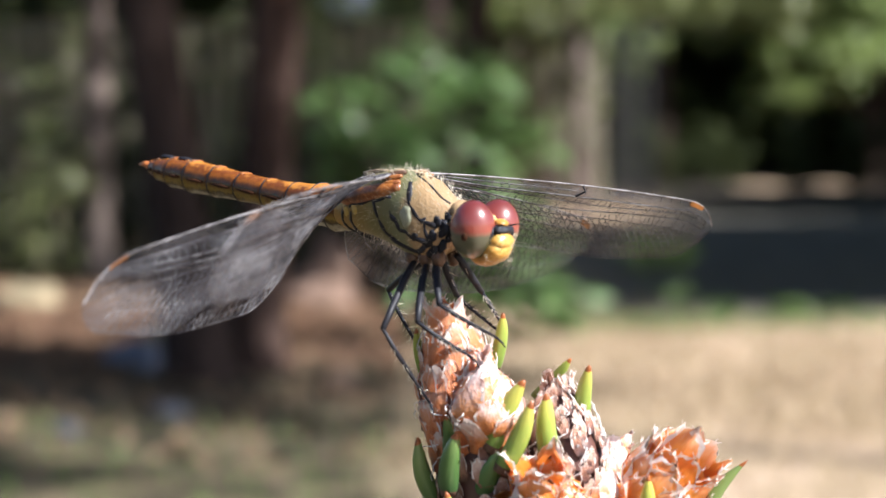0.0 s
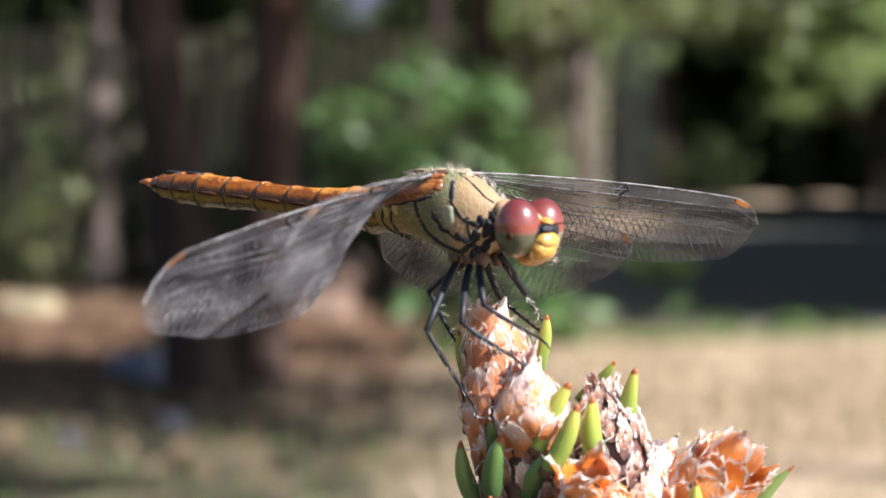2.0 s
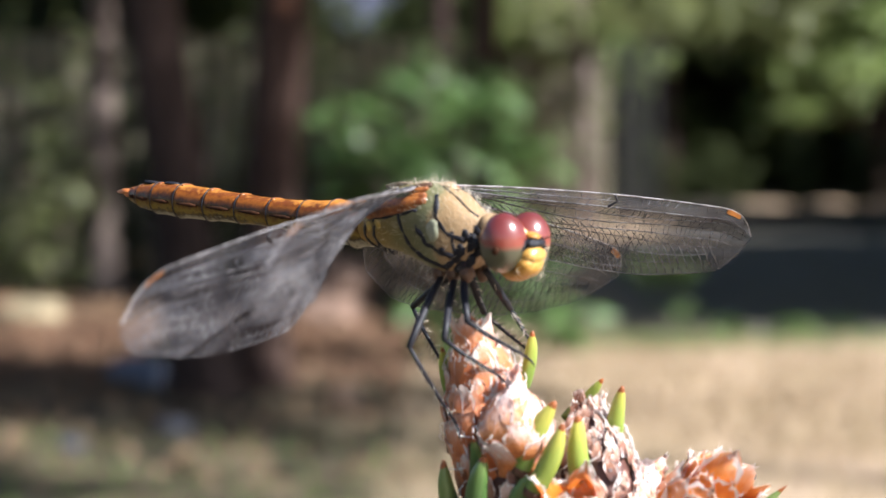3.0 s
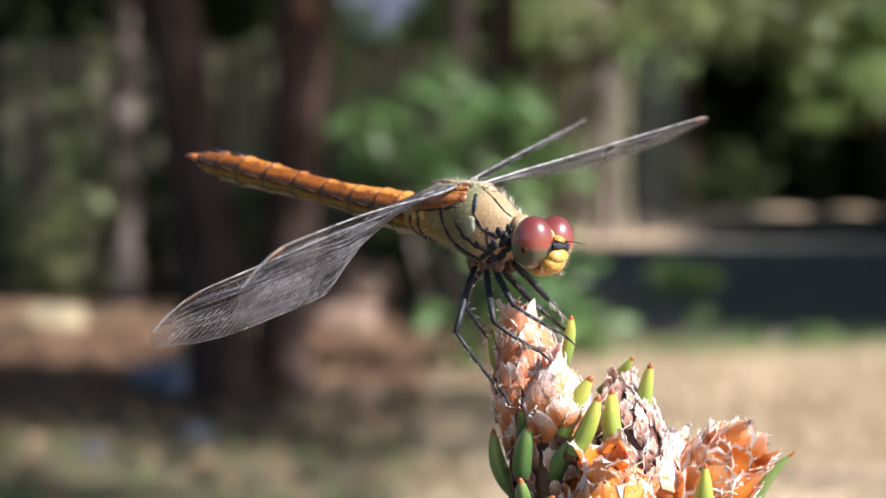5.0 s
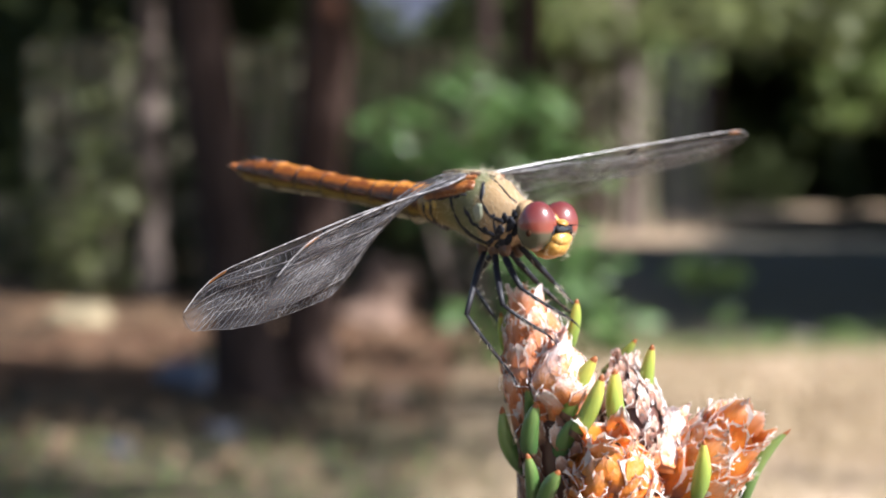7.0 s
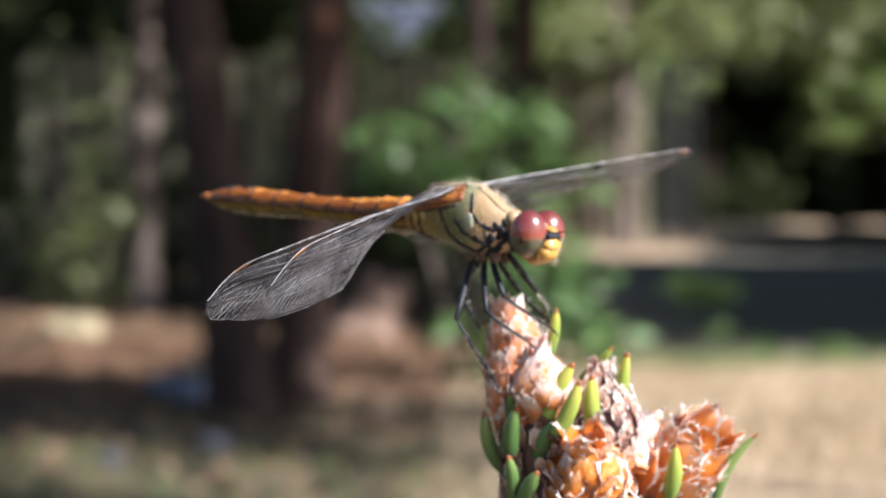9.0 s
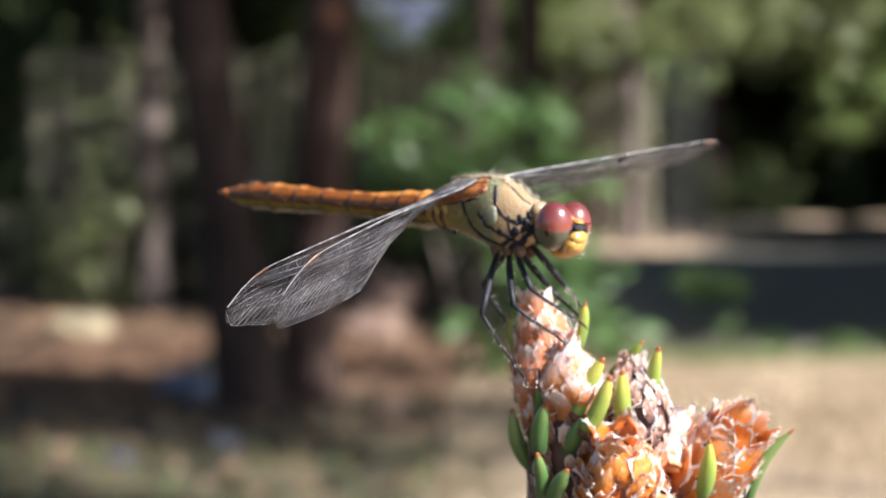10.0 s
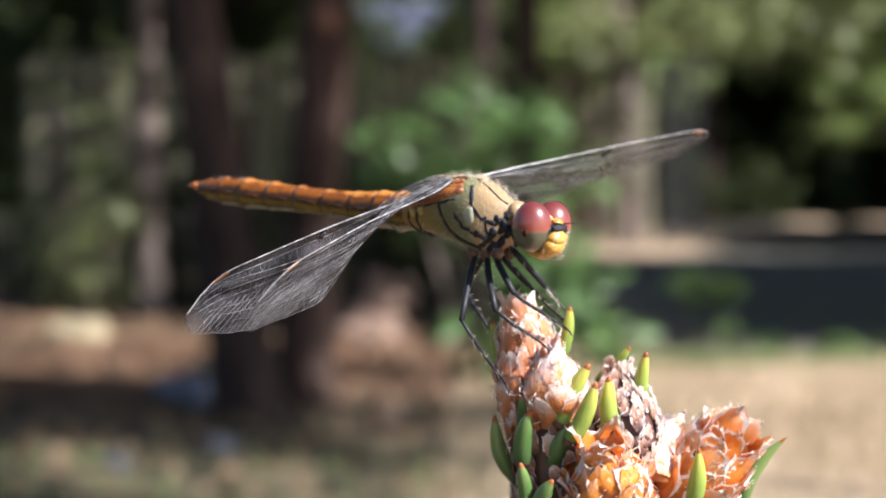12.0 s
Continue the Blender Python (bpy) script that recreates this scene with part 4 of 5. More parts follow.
def build_shoot():
    foot = spot(*(2.60, -16.16), 2)
    shoot = new("pine_shoot")
    shoot.location = (foot.x, foot.y, 0)
    tagged(shoot, "young pine shoot with scaly orange buds and short green needles", "plant")

    def here(p, w=0.0):
        return spot(p[0], p[1], w) - shoot.location
    low = here((2.60, -16.16), 2)
    pts = [here((2.15, -8.73), 0), here((2.41, -11.70), 0.5), low, low * 1.0 + Vector((0.001, 0.002, -0.03)), Vector((0.006, 0.01, 0.75)), Vector((0.004, 0.005, 0.4)), Vector((0, 0, -0.05))]
    part("stem", tube(pts, [0.0014, 0.0021, 0.0026, 0.0032, 0.0045, 0.007, 0.010], 12), STEM, shoot, "dark scaly stem")
    build_bud(shoot, "dark purple-brown resinous foot of the buds", here((4.64, -20.25), 1.0), here((2.97, -11.33), 0.5), 3.7 * MM, 90, SCALE_DRY, 7, 2.0, 0.6, 0.10, 1.0, -0.1, 0.9, (1.0, 1.0, 0.95, 0.85, 0.7), 0.16, 14)
    build_bud(shoot, "tall orange-brown bud with white resin", here((2.45, -12.82), 0.8), here((0.95, -4.1), 0), 2.75 * MM, 58, SCALE, 1, 3.3, 0.56, 0.16, 1.0, -0.1, 0.86, (0.92, 1.04, 1.0, 0.86, 0.68, 0.42), 0.20, 24)
    build_bud(shoot, "round pale bud swelling on the tall bud's side", here((3.71, -11.89), -2.1), here((3.49, -7.06), -2.6), 2.05 * MM, 32, SCALE_PALE, 2, 2.5, 0.78, 0.10, 0.9, -0.2, 0.78, (0.6, 1.0, 1.12, 1.0, 0.66, 0.14), 0.15, 10)
    build_bud(shoot, "dry brown bud with frayed scales", here((8.99, -16.16), -0.3), here((8.17, -8.54), 0.8), 2.5 * MM, 150, SCALE_DRY, 3, 1.5, 0.42, 0.16, 1.8, -0.05, 0.95, (1.0, 1.08, 1.08, 0.98, 0.72, 0.3), 0.22, 50)
    build_bud(shoot, "opening orange bud with spread ragged scales", here((12.07, -18.39), 0.5), here((16.27, -13.86), -1.2), 2.75 * MM, 48, SCALE_ORANGE, 4, 4.2, 0.60, 0.60, 1.2, -0.15, 0.80, (0.82, 0.98, 1.0, 0.98, 0.90, 0.72), 0.22, 16, point=0.24)
    build_bud(shoot, "opening orange bud with white fringes", here((7.80, -20.25), -2.0), here((7.13, -14.97), -4.0), 3.0 * MM, 50, SCALE_ORANGE, 5, 3.1, 0.74, 0.55, 1.4, 0.0, 0.86, (0.8, 1.0, 1.05, 1.0, 0.82, 0.5), 0.62, 16, point=0.2)
    build_bud(shoot, "small frayed pale bud between the larger ones", here((10.96, -17.0), -1.2), here((11.95, -12.6), 0.4), 1.6 * MM, 40, SCALE_PALE, 6, 1.9, 0.6, 0.35, 1.6, -0.1, 0.85, (1.2, 1.1, 0.95, 0.75, 0.4), 0.26, 10)
    rows = [
        ((3.94, -7.54), (4.64, -3.64), 1.0, 1.00, NEEDLE), ((9.81, -11.89), (10.33, -7.10), -1.4, 1.19, NEEDLE), ((6.69, -9.18), (9.10, -6.65), 0.8, 0.89, NEEDLE),
        ((3.75, -12.74), (6.05, -8.05), -4.6, 1.42, NEEDLE), ((4.45, -14.12), (6.55, -9.46), -5.0, 1.36, NEEDLE), ((7.80, -13.63), (7.50, -8.95), -3.6, 1.42, NEEDLE),
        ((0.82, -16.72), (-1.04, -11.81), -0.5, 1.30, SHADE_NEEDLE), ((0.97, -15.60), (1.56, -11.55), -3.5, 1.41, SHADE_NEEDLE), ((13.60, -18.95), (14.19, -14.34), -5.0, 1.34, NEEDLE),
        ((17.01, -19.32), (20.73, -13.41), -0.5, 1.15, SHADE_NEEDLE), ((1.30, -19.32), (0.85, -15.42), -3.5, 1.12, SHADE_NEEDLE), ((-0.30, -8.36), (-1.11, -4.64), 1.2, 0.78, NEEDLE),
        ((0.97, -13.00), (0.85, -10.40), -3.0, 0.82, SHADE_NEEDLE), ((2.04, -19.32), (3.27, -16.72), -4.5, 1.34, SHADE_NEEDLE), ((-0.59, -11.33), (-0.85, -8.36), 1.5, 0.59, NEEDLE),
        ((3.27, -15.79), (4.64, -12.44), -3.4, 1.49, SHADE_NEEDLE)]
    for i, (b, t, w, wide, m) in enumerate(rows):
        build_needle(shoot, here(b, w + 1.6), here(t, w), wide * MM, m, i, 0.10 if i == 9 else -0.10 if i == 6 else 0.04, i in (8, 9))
    return shoot


# ---- dragonfly ----
THORAX_RINGS = [(2.7, 1.7, 3.4, 0.6), (2.3, 1.2, 3.7, 1.0), (1.5, 0.4, 4.2, 1.55), (0.4, -0.2, 5.1, 2.0), (-1.0, 0.0, 5.65, 2.2), (-2.6, 0.7, 5.8, 2.25), (-4.4, 1.25, 5.5, 2.1), (-6.0, 1.55, 4.9, 1.75), (-7.3, 1.7, 4.4, 1.35), (-8.2, 1.9, 4.2, 1.1)]
WING_ROOTS = {"forewing": (-2.5, 1.2, 5.5), "hindwing": (-4.8, 1.3, 4.9)}
HINGE = (-6.8, 0.0, 2.9)


def thorax_at(x):
    rows = THORAX_RINGS[::-1]
    for a, b in zip(rows, rows[1:]):
        if a[0] <= x <= b[0]:
            f = (x - a[0]) / (b[0] - a[0])
            return [a[i] + (b[i] - a[i]) * f for i in range(1, 4)]
    return rows[-1][1:] if x > rows[-1][0] else rows[0][1:]


def on_flank(x, z, side, lift=0.0):
    """A place on the thorax's side (millimetres)."""
    lo, hi, half = thorax_at(x)
    t = max(-0.98, min(0.98, (2 * z - lo - hi) / (hi - lo)))
    return Vector((x, side * (half * (1 - abs(t) ** 2.4) ** (1 / 2.4) + lift), z))


def build_thorax(fly):
    thorax = part("thorax", loft([oval(*r, 28) for r in THORAX_RINGS]), THORAX, fly, "olive and tan thorax with black seams")
    seams = [[(-3.4, 4.5), (-3.2, 3.9), (-2.8, 2.8), (-2.2, 1.7), (-1.4, 1.1), (-0.5, 0.7), (0.3, 0.4)],
             [(-1.7, 3.1), (-1.6, 2.8), (-1.2, 2.5), (-0.9, 1.9), (-0.5, 1.8), (0.1, 1.3), (0.5, 1.3), (1.2, 0.9)],
             [(-0.6, 4.9), (-0.3, 4.2), (-0.2, 3.5), (0.2, 3.1), (0.5, 2.6), (0.9, 2.4), (1.6, 2.2)],
             [(0.9, 2.7), (0.9, 2.0), (1.0, 1.4), (0.8, 0.8)],
             [(-5.4, 3.0), (-5.6, 2.4), (-5.5, 1.9), (-5.9, 1.6)],
             [(-6.3, 3.2), (-6.6, 2.4), (-6.3, 1.6), (-5.6, 1.4), (-5.0, 1.3)]]
    for side in (-1, 1):
        for k, line in enumerate(seams):
            pts, radii = [], []
            fine = []
            for (xa, za), (xb, zb) in zip(line, line[1:]):
                fine += [(xa + (xb - xa) * i / 3, za + (zb - za) * i / 3) for i in range(3)]
            fine.append(line[-1])
            for i, (x, z) in enumerate(fine):
                pts.append(on_flank(x, z, side, -0.20) * MM)
                radii.append((0.215 + 0.15 * abs(noise.noise(Vector((x * 2.1, z * 2.1, k))))) * MM)
            part("seam", tube(pts, radii, 6), BLACK, thorax)
        part("shoulder_seam", tube([Vector((x, side * y, z)) * MM for x, y, z in ((-0.9, 0.55, 5.5), (0.0, 0.75, 5.15), (0.8, 0.8, 4.65), (1.6, 0.75, 3.95), (2.2, 0.6, 3.6))], 0.075 * MM, 6), BLACK, thorax)
        part("side_plate", blob(on_flank(-0.45, 2.75, side, -0.12) * MM, (0.62 * MM, 0.2 * MM, 0.72 * MM), wobble=0.2, freq=1.5, sub=3), PALE_PLATE, thorax, "pale grey-green plate on the flank")
        # dark patches low on the flank and the leg bases
        for x, z, r in ((1.2, 1.5, 0.62), (1.6, 2.4, 0.5), (0.2, 1.55, 0.3), (1.9, 2.0, 0.7), (1.6, 0.9, 0.62), (1.0, 0.6, 0.6), (2.2, 1.6, 0.6), (2.2, 2.7, 0.42), (0.5, 0.7, 0.4)):
            c = on_flank(x, z, side, -0.06)
            part("dark_patch", blob(c * MM, (r * 0.95 * MM, 0.10 * MM, r * 0.88 * MM), wobble=0.35, freq=2.4, sub=3), BLACK, thorax)
        for x in (-0.9, 0.2, 1.3):
            part("coxa", blob(Vector((x, side * 0.8, 0.15)) * MM, (0.5 * MM, 0.5 * MM, 0.75 * MM), wobble=0.3, sub=2), COXA, thorax, "dark brown leg base")
        # wing hinges, red-brown ridges below the wing roots
        ridge, girth = [], []
        for i in range(15):
            x = -1.1 - 0.40 * i
            ridge.append(on_flank(x, 4.62 - 0.07 * i, side, -0.22 + 0.06 * noise.noise(Vector((x, side, 3)))) * MM)
            girth.append((0.34 + 0.26 * math.sin(math.pi * i / 14) + 0.10 * noise.noise(Vector((x * 1.6, side, 0)))) * MM)
        part("wing_hinge", tube(ridge, girth, 10), REDBROWN, thorax, "red-brown ridge below the wing roots")
        part("hinge_seam", tube([on_flank(-1.6 - 0.45 * i, 3.98 - 0.07 * i + 0.08 * math.sin(i * 1.9), side, -0.09) * MM for i in range(10)], 0.14 * MM, 6), BLACK, thorax)
        for x, z in ((-5.0, 3.2), (-6.0, 3.1)):
            part("flank_plate", blob(on_flank(x, z, side, -0.25) * MM, (0.5 * MM, 0.32 * MM, 0.55 * MM), wobble=0.35, sub=2), OCHRE, thorax)
    for side in (-1, 1):
        for y, z, r, m in ((1.75, 0.0, 0.30, REDBROWN), (1.55, 0.38, 0.26, REDBROWN), (1.15, 0.62, 0.30, COXA), (1.9, -0.35, 0.16, COXA)):
            pts = [Vector((-1.2 - 1.05 * i, side * (y - 0.05 * i), 5.0 + z - 0.20 * i - 0.02 * i * i)) * MM for i in range(6)]
            part("wing_base", tube(pts, [r * k * MM for k in (0.5, 1.0, 0.8, 1.05, 0.9, 0.4)], 8), m, thorax)
    # back ridge
    part("back_ridge", blob(Vector((-2.9, 0, 5.34)) * MM, (2.5 * MM, 0.8 * MM, 0.40 * MM), wobble=0.6, freq=3.4, sub=4), TAN, thorax, "tan ridge between the wings")
    part("neck", blob(Vector((2.9, 0, 1.7)) * MM, (0.8 * MM, 0.95 * MM, 1.15 * MM), wobble=0.2), BLACK, thorax)
    part("collar", loft([oval(2.3, 2.3, 3.7, 0.8, 20), oval(2.7, 2.2, 3.85, 1.0, 20), oval(3.3, 2.3, 3.6, 0.85, 20)]), THORAX, thorax)
    # short pale hairs
    rnd = random.Random(3)
    verts, faces = [], []
    for _ in range(900):
        x = rnd.uniform(-5.5, 2.6)
        lo, hi, half = thorax_at(x)
        a = rnd.uniform(0, 6.283)
        c, s = math.cos(a), math.sin(a)
        p = Vector((x, half * math.copysign(abs(c) ** 0.83, c), (lo + hi) / 2 + (hi - lo) / 2 * math.copysign(abs(s) ** 0.83, s)))
        out = (Vector((rnd.uniform(-0.5, 0.5), c, s)) + Vector((0, 0, 0.1))).normalized()
        h = rnd.uniform(0.25, 0.6) * (1.25 if s > 0.75 else 1.0)
        t = out.orthogonal().normalized() * 0.014
        k = len(verts)
        verts += [(p - t) * MM, (p + t) * MM, (p + out * h + Vector((0, 0, rnd.uniform(-0.1, 0.05)))) * MM]
        faces.append((k, k + 1, k + 2))
    tagged(part("hair", raw_mesh("hair", verts, faces, HAIR), None, thorax), kind="stuff")
    return thorax


def build_head(fly):
    """Head, its origin between the eyes."""
    bm = blob((0, 0, 0), (1.1 * MM, 1.5 * MM, 1.2 * MM))
    head = part("head", bm, OCHRE, fly, "head with two-tone eyes and yellow face", at=pose(4.35 * MM, 0, 2.0 * MM))
    for side in (-1, 1):
        eye = part("compound_eye", blob((0, 0, 0), (1.52 * MM, 1.46 * MM, 1.92 * MM), sub=4), EYE, head, "glossy eye, wine red above and olive below")
        eye.matrix_basis = pose(-0.05 * MM, side * 1.16 * MM, 0.05 * MM, side * -10, 0, side * 10)
        bm = blob((0, 0, 0), (0.25 * MM, 0.14 * MM, 0.28 * MM), sub=2)
        part("eye_spot", bm, SMEAR, head, at=pose(0.42 * MM, side * 2.49 * MM, -0.28 * MM))
        part("antenna", tube([Vector((1.35, side * 0.45, 0.62)) * MM, Vector((1.9, side * 0.75, 0.85)) * MM, Vector((2.7, side * 1.25, 0.95)) * MM], [0.06 * MM, 0.04 * MM, 0.012 * MM], 5), BLACK, head)
    part("vertex", blob(Vector((1.25, 0, 0.80)) * MM, (0.42 * MM, 0.46 * MM, 0.24 * MM), wobble=0.2), FACE_MID, head)
    part("brow", blob(Vector((1.35, 0, 0.36)) * MM, (0.52 * MM, 1.0 * MM, 0.34 * MM), wobble=0.3, freq=2), BLACK, head, "black band above the face")
    part("frons", blob(Vector((1.46, 0, -0.34)) * MM, (0.72 * MM, 0.98 * MM, 0.60 * MM), wobble=0.08, freq=1.4, sub=4), FACE, head)
    part("clypeus", blob(Vector((1.10, 0, -0.92)) * MM, (1.06 * MM, 1.12 * MM, 0.94 * MM), wobble=0.10, freq=1.6, sub=4), FACE, head)
    part("jaw", blob(Vector((0.45, 0, -1.78)) * MM, (0.95 * MM, 1.05 * MM, 0.46 * MM), wobble=0.15, freq=2), FACE_DARK, head, "brown lower lip")
    for side in (-1, 1):
        part("cheek_seam", tube([Vector((x, side * y, z)) * MM for x, y, z in ((1.25, 0.95, 0.55), (1.45, 1.05, 0.1), (1.3, 1.2, -0.4), (1.05, 1.3, -0.9))], [0.16 * MM, 0.13 * MM, 0.10 * MM, 0.06 * MM], 6), BLACK, head)
    part("mouth_line", tube([Vector((0.72 + 0.98 * math.cos(a), 1.05 * math.sin(a), -1.50)) * MM for a in [-1.3 + 0.26 * i for i in range(11)]], 0.05 * MM, 5), FACE_DARK, head)
    rnd = random.Random(4)
    verts, faces = [], []
    for _ in range(160):
        a, z = rnd.uniform(-1.3, 1.3), rnd.uniform(-1.9, 0.2)
        p = Vector((1.1 + 0.85 * math.cos(a), 1.15 * math.sin(a), z))
        out = Vector((math.cos(a), math.sin(a), rnd.uniform(-0.5, 0.4))).normalized()
        t, h = Vector((0, 0, 0.012)), rnd.uniform(0.2, 0.5)
        k = len(verts)
        verts += [(p - t) * MM, (p + t) * MM, (p + out * h) * MM]
        faces.append((k, k + 1, k + 2))
    tagged(part("hair", raw_mesh("hair", verts, faces, HAIR), None, head), kind="stuff")
    return head


def build_abdomen(fly):
    """Nine rings and the tail claspers, from the hinge backwards."""
    cuts = [0.0, 1.6, 3.6, 6.3, 9.3, 12.3, 15.3, 18.2, 20.6, 22.4, 23.4]
    tall = [1.40, 1.58, 1.45, 1.14, 1.02, 1.05, 1.15, 1.22, 1.12, 0.84, 0.50]
    rings = []
    first = None
    for i, (a, b) in enumerate(zip(cuts, cuts[1:])):
        bm = bmesh.new()
        ra, rb = tall[i], tall[i + 1]
        rows = []
        for f, k in ((0.0, 0.95), (0.10, 1.0), (0.35, 0.985), (0.7, 0.99), (0.9, 1.03), (0.965, 1.06)):
            r = (ra + (rb - ra) * f) * k
            x = -(a + (b - a) * f)
            rows.append(oval(x, -r, r * 0.96, r * 0.92, 18, 2.15))
        loft(rows, True, bm, 0)
        r = rb * 1.06
        loft([oval(-(a + (b - a) * f), -r * k, r * 0.96 * k, r * 0.92 * k, 18, 2.15) for f, k in ((0.955, 1.015), (0.975, 1.03), (1.0, 0.97))], True, bm, 1)
        if first is None:
            first = part("abdomen", bm, [BELLY, BLACK], fly, "orange-red ringed abdomen with dark side stripes")
        else:
            part("ring", bm, [BELLY, BLACK], first)
        if i > 2:
            part("ring_knob", blob(Vector((-b * 0.985, 0, rb * 0.93)) * MM, (0.20 * MM, 0.55 * MM, 0.11 * MM), wobble=0.3, sub=2), REDBROWN, first)
        if i > 1:
            # paired dark dashes along the side
            for side in (-1, 1):
                pts = [Vector((-(a + (b - a) * f), side * (ra + (rb - ra) * f) * 0.915, -0.12 * ra)) * MM for f in (0.15, 0.4, 0.65, 0.85)]
                part("side_dash", tube(pts, [0.08 * MM, 0.17 * MM, 0.12 * MM, 0.04 * MM], 5), SMEAR, first)
    for i in (7, 8):
        part("tail_mark", blob(Vector((-(cuts[i] + cuts[i + 1]) / 2, 0, tall[i] * 0.92)) * MM, (0.75 * MM, 0.4 * MM, 0.13 * MM), sub=2), BLACK, first)
    for side in (-1, 1):
        part("clasper", tube([Vector((-23.2, side * 0.2, 0.12)) * MM, Vector((-24.0, side * 0.28, 0.16)) * MM, Vector((-24.9, side * 0.2, 0.05)) * MM], [0.24 * MM, 0.22 * MM, 0.05 * MM], 7), CLASP, first)
    part("lower_plate", tube([Vector((-23.2, 0, -0.15)) * MM, Vector((-24.3, 0, -0.08)) * MM], [0.3 * MM, 0.1 * MM], 7), CLASP, first)
    first.matrix_basis = pose(*[v * MM for v in HINGE])
    return first


WING_SHAPES = {
    "forewing": (28.0, [(0, 1.0), (0.05, 2.0), (0.12, 3.4), (0.25, 5.2), (0.4, 5.9), (0.55, 6.3), (0.7, 6.3), (0.82, 6.0), (0.9, 5.5), (0.95, 4.6), (0.98, 3.2), (0.995, 1.7), (1.0, 0.5)]),
    "hindwing": (27.0, [(0, 1.6), (0.04, 4.2), (0.09, 6.4), (0.16, 7.8), (0.28, 8.8), (0.42, 9.1), (0.56, 8.9), (0.7, 8.4), (0.82, 7.4), (0.9, 6.1), (0.95, 4.7), (0.98, 3.0), (0.995, 1.5), (1.0, 0.4)])}
# each wing as it is held: turn at the root in degrees, how far along it fades, arch in millimetres, breadth
WING_SET = {("forewing", -1): (62, 0.55, -0.10, 1.0), ("forewing", 1): (17, 0.70, -0.15, 1.05), ("hindwing", -1): (44, 0.46, -0.40, 0.75), ("hindwing", 1): (18, 0.31, 0.05, 1.12)}


def build_wing(fly, kind, side):
    """A wing: clear film, a net of veins and the orange spot. Local: x along, y back, z normal."""
    length, table = WING_SHAPES[kind]
    root_turn, reach, arch, breadth = WING_SET[kind, side]
    rnd = random.Random(len(kind) + 7 * side)

    def chord(f):
        for (a, u), (b, v) in zip(table, table[1:]):
            if a <= f <= b:
                q = (f - a) / (b - a)
                q = q * q * (3 - 2 * q) * 0.4 + q * 0.6
                return (u + (v - u) * q) * breadth
        return table[-1][1]

    def front(f):
        return 0.5 * math.sin(math.pi * min(1, f * 1.1)) * -1 + (0 if f < 0.84 else 2.3 * ((f - 0.84) / 0.16) ** 2.6)

    def fold(c, f):
        """Pleats run along the span and fade towards the rear edge and the tip."""
        return (0.24 * math.cos(c * 22) * (1 - c) * (1 - 0.6 * f) - 0.35 * c * c * (1 - f)) * (0.3 + 0.7 * min(1, f * 6))

    def at(f, c):
        ch = chord(f)
        # the root is set flatter than the outer wing
        r, turn = front(f) + ch * c, radians(root_turn) * max(0.0, 1 - f / reach) ** 1.3
        return Vector((length * f, r * math.cos(turn), fold(c, f) + side * (r * math.sin(turn) + arch * 4 * f * (1 - f)))) * MM
    bm = bmesh.new()
    nf, nc = 46, 22
    steps = [1 - (1 - i / nf) ** 1.7 for i in range(nf + 1)]
    grid = [[bm.verts.new(at(f, c / nc)) for c in range(nc + 1)] for f in steps]
    for a, b in zip(grid, grid[1:]):
        for i in range(nc):
            bm.faces.new((a[i], a[i + 1], b[i + 1], b[i]))
    bm.normal_update()
    label = "clear %s with dark veins and an orange spot near the tip" % kind
    wing = part(kind, bm, FILM, fly, label)
    # veins
    bm, pale = bmesh.new(), bmesh.new()
    lines = [0.0, 0.07, 0.14, 0.24, 0.34, 0.45, 0.56, 0.68, 0.80, 0.90, 1.0]
    ends = [1.0, 0.52, 0.97, 0.98, 0.97, 0.95, 0.92, 0.88, 0.80, 0.66, 1.0]
    thick = [0.062, 0.042, 0.058, 0.044, 0.044, 0.038, 0.036, 0.032, 0.030, 0.026, 0.032]

    def bend(k, f):
        """Rear veins fan out from the root."""
        c = lines[k]
        return c if k in (0, 10) else c * (1 - 0.35 * math.exp(-f * 7)) + (0.03 * math.sin(f * 9 + k) if k > 2 else 0) * min(1, f * 3)
    for k in range(len(lines)):
        n = 26
        pts = [at(ends[k] * i / n, bend(k, ends[k] * i / n)) for i in range(n + 1)]
        tube(pts, [thick[k] * MM * (1.25 - 0.6 * i / n) for i in range(n + 1)], 4, pale if k == 0 else bm)
    for k in range(len(lines) - 1):
        f = 0.05
        while f < 0.985:
            gap = (0.80 if k < 2 else 0.50 if k < 6 else 0.36) / length
            f += gap * rnd.uniform(0.75, 1.25)
            top = min(ends[k], ends[k + 1]) if k + 1 < 10 else ends[k]
            if f > top and k not in (0,):
                break
            if f > 0.985:
                break
            slant = rnd.uniform(-0.35, 0.5) / length
            a, b = at(f, bend(k, f)), at(min(0.99, max(0.01, f + slant)), bend(k + 1, f + slant))
            mid = a.lerp(b, 0.5) + Vector((rnd.uniform(-0.15, 0.15), rnd.uniform(-0.08, 0.08), 0)) * MM
            tube([a, mid, b], (0.026 if k < 3 else 0.019) * MM, 3, bm, cap=False)
